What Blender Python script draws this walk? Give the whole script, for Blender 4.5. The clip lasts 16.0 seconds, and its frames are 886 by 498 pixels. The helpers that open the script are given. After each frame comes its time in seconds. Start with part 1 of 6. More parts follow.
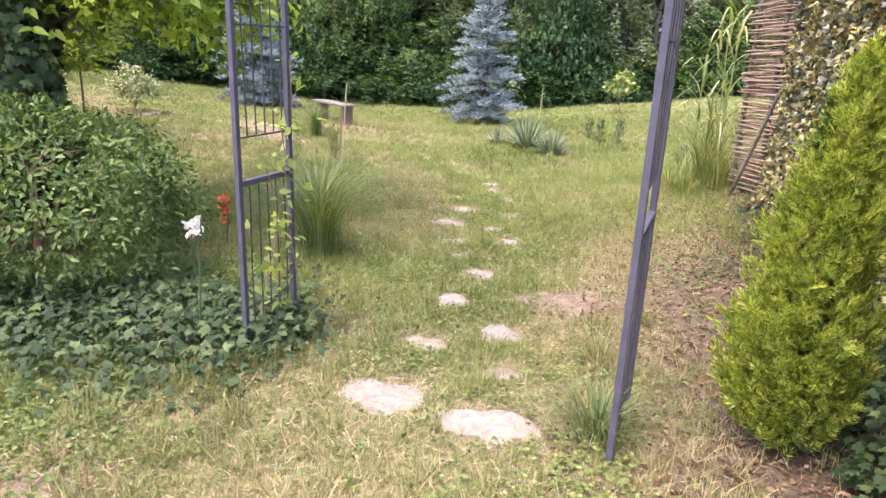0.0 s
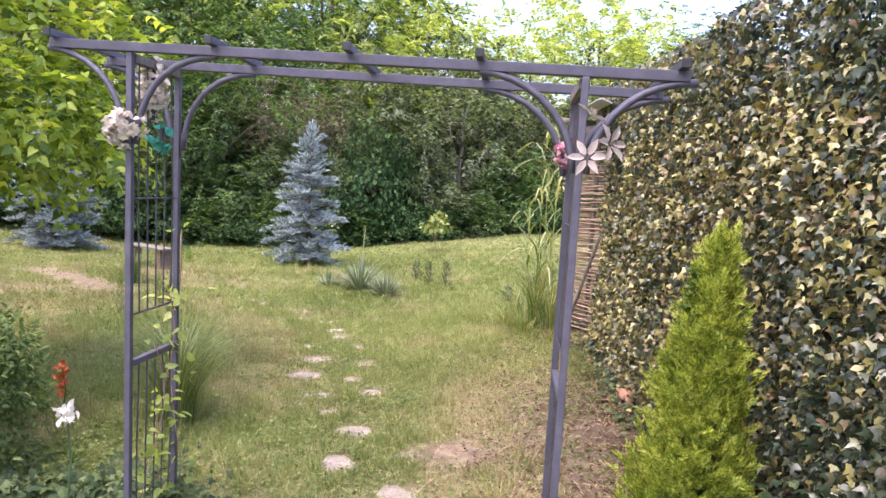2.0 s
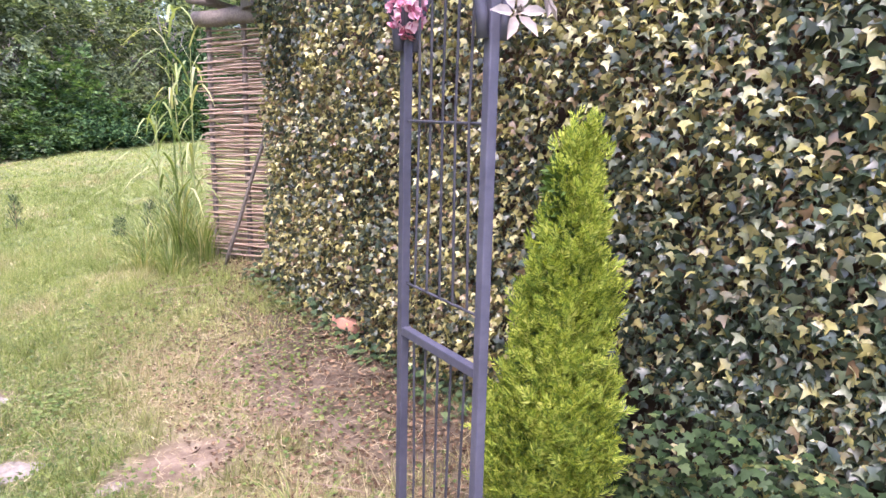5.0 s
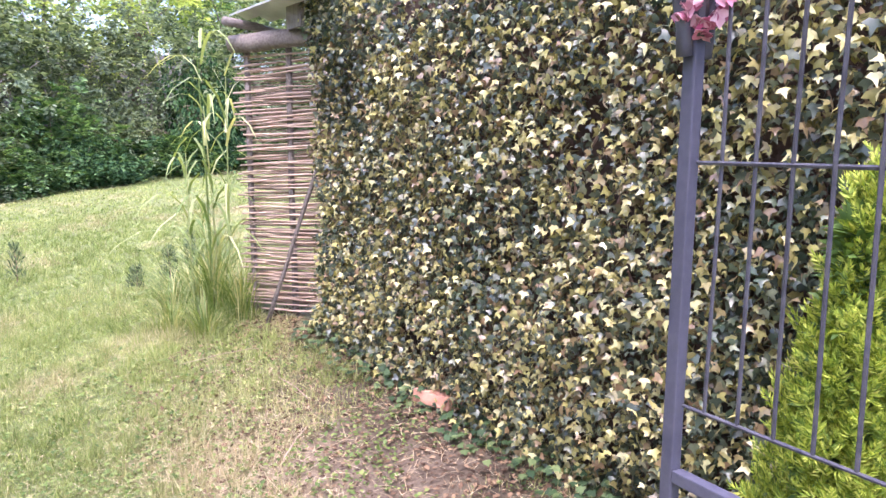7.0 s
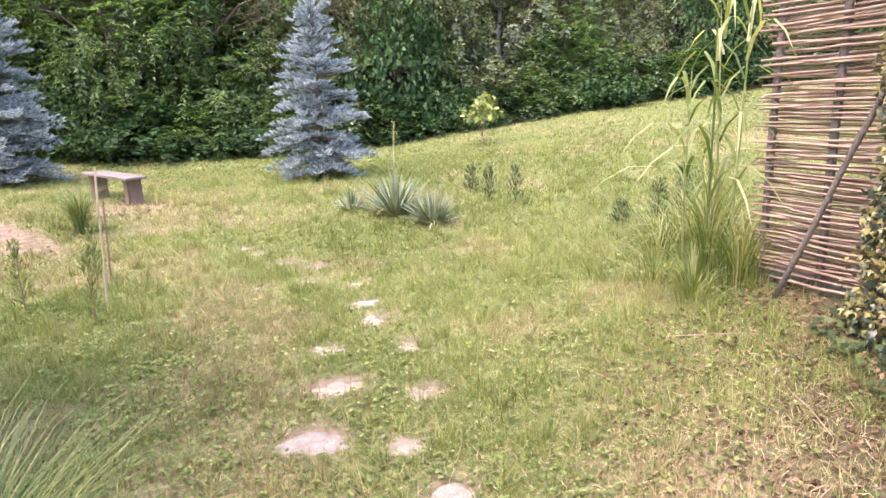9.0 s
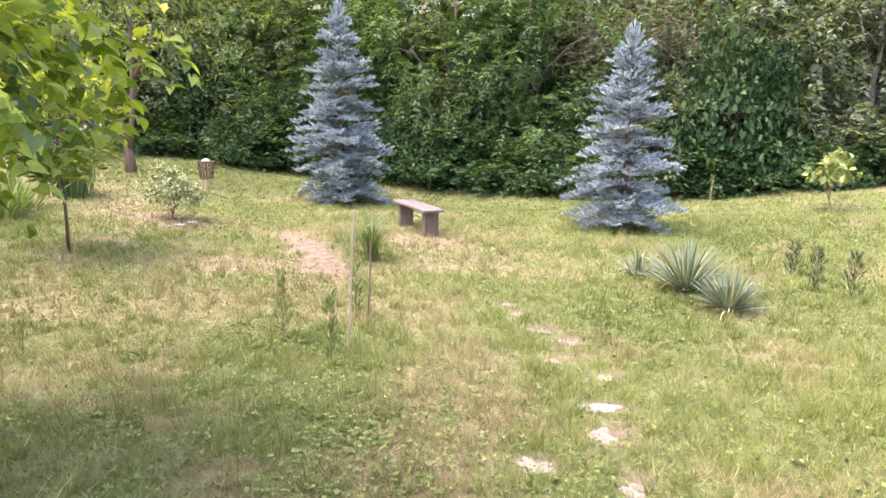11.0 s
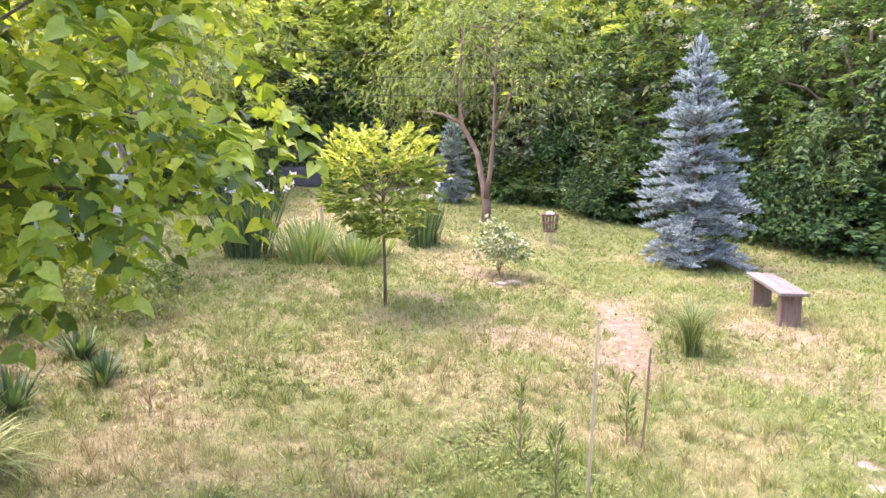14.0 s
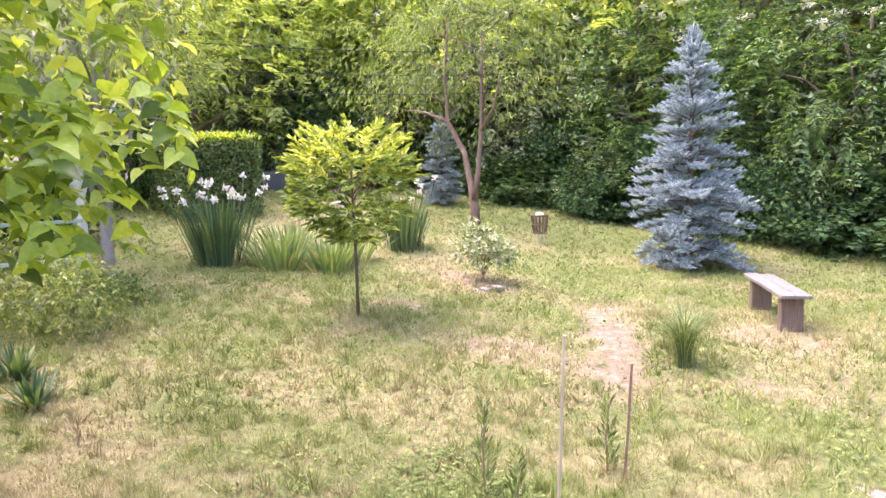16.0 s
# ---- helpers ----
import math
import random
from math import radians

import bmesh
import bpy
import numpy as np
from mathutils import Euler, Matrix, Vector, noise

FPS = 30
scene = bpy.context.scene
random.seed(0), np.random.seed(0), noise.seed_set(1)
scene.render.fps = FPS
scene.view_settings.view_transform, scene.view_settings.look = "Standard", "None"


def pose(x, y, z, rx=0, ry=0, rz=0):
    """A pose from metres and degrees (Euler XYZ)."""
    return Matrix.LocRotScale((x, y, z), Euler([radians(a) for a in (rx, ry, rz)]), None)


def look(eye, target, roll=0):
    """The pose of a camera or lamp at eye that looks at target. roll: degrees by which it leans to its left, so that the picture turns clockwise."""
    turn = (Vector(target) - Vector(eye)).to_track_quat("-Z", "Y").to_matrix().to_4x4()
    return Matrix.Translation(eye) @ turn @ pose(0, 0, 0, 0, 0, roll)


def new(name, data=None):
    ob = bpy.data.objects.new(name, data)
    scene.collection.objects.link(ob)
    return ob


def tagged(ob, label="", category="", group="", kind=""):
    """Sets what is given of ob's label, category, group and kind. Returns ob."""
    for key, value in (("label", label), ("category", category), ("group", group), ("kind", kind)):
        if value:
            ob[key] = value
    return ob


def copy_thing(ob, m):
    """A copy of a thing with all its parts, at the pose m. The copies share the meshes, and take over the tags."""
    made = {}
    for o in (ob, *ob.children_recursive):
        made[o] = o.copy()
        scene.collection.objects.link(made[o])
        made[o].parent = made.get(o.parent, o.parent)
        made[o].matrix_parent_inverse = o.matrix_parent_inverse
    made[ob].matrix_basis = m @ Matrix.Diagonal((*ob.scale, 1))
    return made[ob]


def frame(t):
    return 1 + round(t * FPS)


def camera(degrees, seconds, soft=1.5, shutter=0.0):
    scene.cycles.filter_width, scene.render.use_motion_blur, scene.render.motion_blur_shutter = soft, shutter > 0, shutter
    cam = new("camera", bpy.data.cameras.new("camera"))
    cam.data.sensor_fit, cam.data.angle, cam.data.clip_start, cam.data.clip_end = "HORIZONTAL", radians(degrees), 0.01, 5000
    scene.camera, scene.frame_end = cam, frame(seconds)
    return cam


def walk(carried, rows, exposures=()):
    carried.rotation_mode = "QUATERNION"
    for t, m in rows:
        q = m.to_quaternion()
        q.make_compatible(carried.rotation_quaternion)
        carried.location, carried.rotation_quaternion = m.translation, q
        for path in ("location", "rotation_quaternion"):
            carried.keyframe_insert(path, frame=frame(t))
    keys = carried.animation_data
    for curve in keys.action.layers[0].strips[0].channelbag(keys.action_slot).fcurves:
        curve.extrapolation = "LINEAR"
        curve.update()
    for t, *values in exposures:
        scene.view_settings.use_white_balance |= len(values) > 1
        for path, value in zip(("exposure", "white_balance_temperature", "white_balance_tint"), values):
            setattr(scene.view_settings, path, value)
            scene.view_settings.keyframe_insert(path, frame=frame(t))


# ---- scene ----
cam = camera(66.2, 16.0)
PATH = [
    (0, (0.604, -0.309, 1.452), (0.497, 1.602, 0.873), 2.7),
    (0.5, (0.434, -0.438, 1.498), (0.529, 1.503, 1.024), 3.5),
    (1, (0.327, -0.51, 1.531), (0.488, 1.462, 1.234), 3.3),
    (1.5, (0.238, -0.445, 1.607), (0.511, 1.53, 1.456), 1.6),
    (2, (0.149, -0.355, 1.599), (0.592, 1.588, 1.425), 3.4),
    (2.5, (-0.028, -0.209, 1.576), (0.639, 1.669, 1.405), 0.5),
    (3, (-0.155, -0.074, 1.529), (0.634, 1.731, 1.184), 1.5),
    (3.5, (-0.177, 0.229, 1.474), (0.741, 1.939, 0.99), 0.4),
    (4, (-0.181, 0.449, 1.445), (0.826, 2.085, 0.889), 1.5),
    (4.2, (-0.193, 0.536, 1.459), (0.961, 2.08, 0.926), 1.5),
    (6.3, (-0.118, 1.434, 1.522), (1.471, 2.607, 1.209), 0.7),
    (6.5, (-0.108, 1.521, 1.503), (1.435, 2.756, 1.194), 1.2),
    (7, (-0.033, 1.785, 1.521), (1.494, 3.041, 1.218), 0.2),
    (7.5, (0.111, 1.994, 1.55), (1.44, 3.439, 1.165), -2.3),
    (8, (0.276, 2.169, 1.536), (1.372, 3.764, 1.033), -2.4),
    (8.5, (0.39, 2.381, 1.516), (1.096, 4.18, 1.0), -2.6),
    (8.7, (0.426, 2.375, 1.524), (1.012, 4.222, 1.028), -1.6),
    (9, (0.435, 2.626, 1.507), (0.777, 4.53, 0.999), -1.9),
    (9.5, (0.575, 2.873, 1.493), (0.583, 4.789, 0.92), -1.9),
    (10, (0.703, 3.032, 1.559), (0.481, 4.933, 0.98), 0.2),
    (10.2, (0.722, 3.079, 1.571), (0.426, 4.987, 1.05), 0.4),
    (12.3, (0.99, 4.112, 1.704), (0.2, 5.919, 1.375), 0.6),
    (12.5, (0.967, 4.239, 1.708), (0.241, 6.079, 1.411), 1.7),
    (13, (0.936, 4.376, 1.762), (0.016, 6.136, 1.528), 0.0),
    (13.5, (0.961, 4.539, 1.788), (-0.289, 6.085, 1.565), -1.4),
    (14, (0.949, 4.706, 1.786), (-0.56, 5.988, 1.498), -0.8),
    (14.5, (0.955, 4.809, 1.779), (-0.668, 5.931, 1.453), -0.8),
    (15, (0.866, 4.906, 1.751), (-0.843, 5.908, 1.478), -0.1),
    (15.5, (0.769, 5.011, 1.736), (-0.816, 6.177, 1.378), -2.0),
    (16, (0.755, 5.214, 1.721), (-0.757, 6.493, 1.443), -1.7),
]

EXPOSURE, KELVIN, TINT = 2.36, 6500, 30
walk(cam, [(t, look(eye, target, roll)) for t, eye, target, roll in PATH],
     [(t, EXPOSURE + e, KELVIN + k, TINT + m) for t, e, k, m in ((0.0, -0.12, 0, -6), (1.5, -0.2, 0, -6), (2.5, -0.38, -100, -3), (3.1, -0.33, -200, 0), (3.5, -0.09, -300, 0), (4.2, 0.0, -450, 0), (6.5, 0.17, -600, -4), (7.5, 0.25, -850, 0),
                                                               (8.4, 0.08, -500, -3), (9.0, 0.0, 100, -3), (10.2, 0.02, 150, -3), (12.5, 0.16, 50, -2), (16.0, 0.28, 0, 0))])

# ---- world and sun: bright thin overcast ----
SUN_EL, SUN_AZ = radians(68), radians(-120)
world = bpy.data.worlds.new("world")
scene.world = world
world.use_nodes = True
wn = world.node_tree
sky = wn.nodes.new("ShaderNodeTexSky")
sky.sky_type = "NISHITA"
sky.sun_disc = False
sky.sun_elevation = SUN_EL
sky.sun_rotation = SUN_AZ
sky.air_density = 1.0
sky.dust_density = 4.0
sky.ozone_density = 1.0
wn.nodes["Background"].inputs[1].default_value = 0.15
wn.links.new(sky.outputs[0], wn.nodes["Background"].inputs[0])
sun = new("sun", bpy.data.lights.new("sun", "SUN"))
sun.data.energy = 0.65
sun.data.angle = radians(50)
sun.data.color = (1.0, 0.96, 0.88)
sun_from = Vector((math.cos(SUN_EL) * math.sin(SUN_AZ), math.cos(SUN_EL) * math.cos(SUN_AZ), math.sin(SUN_EL)))
sun.matrix_world = look(sun_from * 50, (0, 0, 0))

rng = np.random.default_rng(7)


# ---- materials ----
def node_mat(name):
    m = bpy.data.materials.new(name)
    m.use_nodes = True
    t = m.node_tree
    return m, t, t.nodes["Principled BSDF"]


def ramp_node(t, stops):
    r = t.nodes.new("ShaderNodeValToRGB")
    e = r.color_ramp.elements
    while len(e) < len(stops):
        e.new(0.5)
    for el, (p, c) in zip(e, stops):
        el.position, el.color = p, (*c, 1)
    return r


def island_random(t):
    """A random number for each leaf, joined or an object of its own."""
    geo, inf, add, fr = (t.nodes.new(n) for n in ("ShaderNodeNewGeometry", "ShaderNodeObjectInfo", "ShaderNodeMath", "ShaderNodeMath"))
    add.operation, fr.operation = "ADD", "FRACT"
    t.links.new(geo.outputs["Random Per Island"], add.inputs[0])
    t.links.new(inf.outputs["Random"], add.inputs[1])
    t.links.new(add.outputs[0], fr.inputs[0])
    return fr.outputs[0], geo


def noise_node(t, scale, detail=4.0, rough=0.6, coord="Object"):
    tc, n = t.nodes.new("ShaderNodeTexCoord"), t.nodes.new("ShaderNodeTexNoise")
    n.inputs["Scale"].default_value, n.inputs["Detail"].default_value, n.inputs["Roughness"].default_value = scale, detail, rough
    t.links.new(tc.outputs[coord], n.inputs["Vector"])
    return n


def leaf_mat(name, stops, through_light=0.35, rough=0.5, patch=0.0, patch_scale=1.5, tint=(1.25, 1.2, 0.5), gloss=0.35):
    """Leaves: a colour for each leaf out of the ramp, drifting in patches, with light shining through."""
    m, t, b = node_mat(name)
    rnd, geo = island_random(t)
    r = ramp_node(t, stops)
    n = noise_node(t, patch_scale, 3.0)
    mix = t.nodes.new("ShaderNodeMath")
    mix.operation = "MULTIPLY_ADD"
    sub = t.nodes.new("ShaderNodeMath")
    sub.operation = "SUBTRACT"
    t.links.new(n.outputs["Fac"], sub.inputs[0])
    sub.inputs[1].default_value = 0.5
    t.links.new(sub.outputs[0], mix.inputs[0])
    mix.inputs[1].default_value = patch * 3
    t.links.new(rnd, mix.inputs[2])
    t.links.new(mix.outputs[0], r.inputs[0])
    fine = noise_node(t, 60.0, 2.0)
    var = t.nodes.new("ShaderNodeMixRGB")
    var.blend_type = "OVERLAY"
    var.inputs[0].default_value = 0.35
    t.links.new(r.outputs[0], var.inputs[1])
    t.links.new(fine.outputs["Fac"], var.inputs[2])
    t.links.new(var.outputs[0], b.inputs["Base Color"])
    b.inputs["Roughness"].default_value = rough
    b.inputs["Specular IOR Level"].default_value = gloss
    tr, ms, tn = t.nodes.new("ShaderNodeBsdfTranslucent"), t.nodes.new("ShaderNodeMixShader"), t.nodes.new("ShaderNodeMixRGB")
    tn.blend_type = "MULTIPLY"
    tn.inputs[0].default_value = 1.0
    tn.inputs[2].default_value = (*tint, 1)
    t.links.new(var.outputs[0], tn.inputs[1])
    t.links.new(tn.outputs[0], tr.inputs[0])
    ms.inputs[0].default_value = through_light
    t.links.new(b.outputs[0], ms.inputs[1])
    t.links.new(tr.outputs[0], ms.inputs[2])
    t.links.new(ms.outputs[0], t.nodes["Material Output"].inputs[0])
    return m


def rough_mat(name, c1, c2, scale=6.0, rough=0.8, metal=0.0, bump=0.3, bump_scale=None, stretch=(1, 1, 1), third=None, spread=(0.3, 0.7)):
    """A surface of two or three mottled colours with relief."""
    m, t, b = node_mat(name)
    n = noise_node(t, scale, 6.0, 0.65)
    mp = t.nodes.new("ShaderNodeMapping")
    mp.inputs["Scale"].default_value = stretch
    src = n.inputs["Vector"].links[0].from_socket
    t.links.new(src, mp.inputs[0])
    t.links.new(mp.outputs[0], n.inputs["Vector"])
    stops = [(spread[0], c1), (spread[1], c2)] + ([(min(0.98, spread[1] + 0.15), third)] if third else [])
    r = ramp_node(t, stops)
    t.links.new(n.outputs["Fac"], r.inputs[0])
    inf = t.nodes.new("ShaderNodeObjectInfo")
    hsv, mr = t.nodes.new("ShaderNodeHueSaturation"), t.nodes.new("ShaderNodeMapRange")
    mr.inputs[3].default_value, mr.inputs[4].default_value = 0.82, 1.15
    t.links.new(inf.outputs["Random"], mr.inputs[0])
    t.links.new(mr.outputs[0], hsv.inputs["Value"])
    t.links.new(r.outputs[0], hsv.inputs["Color"])
    t.links.new(hsv.outputs[0], b.inputs["Base Color"])
    b.inputs["Roughness"].default_value, b.inputs["Metallic"].default_value = rough, metal
    if bump:
        n2 = noise_node(t, bump_scale or scale * 5, 5.0)
        t.links.new(mp.outputs[0], n2.inputs["Vector"])
        bp = t.nodes.new("ShaderNodeBump")
        bp.inputs["Strength"].default_value, bp.inputs["Distance"].default_value = bump, 0.02
        t.links.new(n2.outputs["Fac"], bp.inputs["Height"])
        t.links.new(bp.outputs[0], b.inputs["Normal"])
    return m


def turf_mat(name, blades):
    """Lawn: green to straw by the attribute dry, bare earth by the attribute bare."""
    m, t, b = node_mat(name)
    at_dry, at_bare = t.nodes.new("ShaderNodeAttribute"), t.nodes.new("ShaderNodeAttribute")
    at_dry.attribute_name, at_bare.attribute_name = "dry", "bare"
    if blades:
        rnd, geo = island_random(t)
        tone, share, both = t.nodes.new("ShaderNodeAttribute"), t.nodes.new("ShaderNodeMath"), t.nodes.new("ShaderNodeMath")
        tone.attribute_name = "tone"
        share.operation, both.operation = "MULTIPLY", "MULTIPLY_ADD"
        t.links.new(rnd, share.inputs[0])
        share.inputs[1].default_value = 0.6
        t.links.new(tone.outputs["Fac"], both.inputs[0])
        both.inputs[1].default_value = 0.4
        t.links.new(share.outputs[0], both.inputs[2])
        rnd = both.outputs[0]
        green = ramp_node(t, [(0.0, (0.045, 0.085, 0.018)), (0.3, (0.13, 0.19, 0.045)), (0.55, (0.26, 0.32, 0.085)), (0.8, (0.37, 0.41, 0.13)), (1.0, (0.52, 0.51, 0.24))])
        straw = ramp_node(t, [(0.0, (0.13, 0.115, 0.045)), (0.35, (0.34, 0.28, 0.135)), (0.7, (0.50, 0.42, 0.24)), (1.0, (0.66, 0.57, 0.37))])
    else:
        n = noise_node(t, 18.0, 8.0, 0.7)
        rnd = n.outputs["Fac"]
        green = ramp_node(t, [(0.3, (0.09, 0.115, 0.036)), (0.55, (0.19, 0.215, 0.075)), (0.75, (0.31, 0.29, 0.14))])
        straw = ramp_node(t, [(0.3, (0.19, 0.16, 0.08)), (0.55, (0.35, 0.29, 0.155)), (0.75, (0.50, 0.42, 0.25))])
    t.links.new(rnd, green.inputs[0])
    t.links.new(rnd, straw.inputs[0])
    mix = t.nodes.new("ShaderNodeMixRGB")
    t.links.new(at_dry.outputs["Fac"], mix.inputs[0])
    t.links.new(green.outputs[0], mix.inputs[1])
    t.links.new(straw.outputs[0], mix.inputs[2])
    out = mix.outputs[0]
    b.inputs["Roughness"].default_value = 0.75
    b.inputs["Specular IOR Level"].default_value = 0.2
    if blades:
        t.links.new(out, b.inputs["Base Color"])
        tr, ms = t.nodes.new("ShaderNodeBsdfTranslucent"), t.nodes.new("ShaderNodeMixShader")
        t.links.new(out, tr.inputs[0])
        ms.inputs[0].default_value = 0.3
        t.links.new(b.outputs[0], ms.inputs[1])
        t.links.new(tr.outputs[0], ms.inputs[2])
        t.links.new(ms.outputs[0], t.nodes["Material Output"].inputs[0])
    else:
        n3 = noise_node(t, 9.0, 8.0, 0.7)
        earth = ramp_node(t, [(0.3, (0.17, 0.115, 0.082)), (0.55, (0.32, 0.235, 0.175)), (0.75, (0.50, 0.40, 0.315))])
        t.links.new(n3.outputs["Fac"], earth.inputs[0])
        m2 = t.nodes.new("ShaderNodeMixRGB")
        t.links.new(at_bare.outputs["Fac"], m2.inputs[0])
        t.links.new(out, m2.inputs[1])
        t.links.new(earth.outputs[0], m2.inputs[2])
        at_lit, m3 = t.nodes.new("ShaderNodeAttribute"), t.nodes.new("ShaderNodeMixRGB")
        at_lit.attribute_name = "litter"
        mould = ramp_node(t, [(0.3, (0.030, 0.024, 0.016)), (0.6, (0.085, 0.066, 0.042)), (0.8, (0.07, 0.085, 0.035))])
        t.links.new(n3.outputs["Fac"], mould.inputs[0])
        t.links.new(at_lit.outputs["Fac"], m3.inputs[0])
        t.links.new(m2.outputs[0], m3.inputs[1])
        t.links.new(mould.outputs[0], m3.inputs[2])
        t.links.new(m3.outputs[0], b.inputs["Base Color"])
        n4 = noise_node(t, 70.0, 8.0, 0.75)
        bp = t.nodes.new("ShaderNodeBump")
        bp.inputs["Strength"].default_value, bp.inputs["Distance"].default_value = 0.8, 0.03
        t.links.new(n4.outputs["Fac"], bp.inputs["Height"])
        t.links.new(bp.outputs[0], b.inputs["Normal"])
    return m


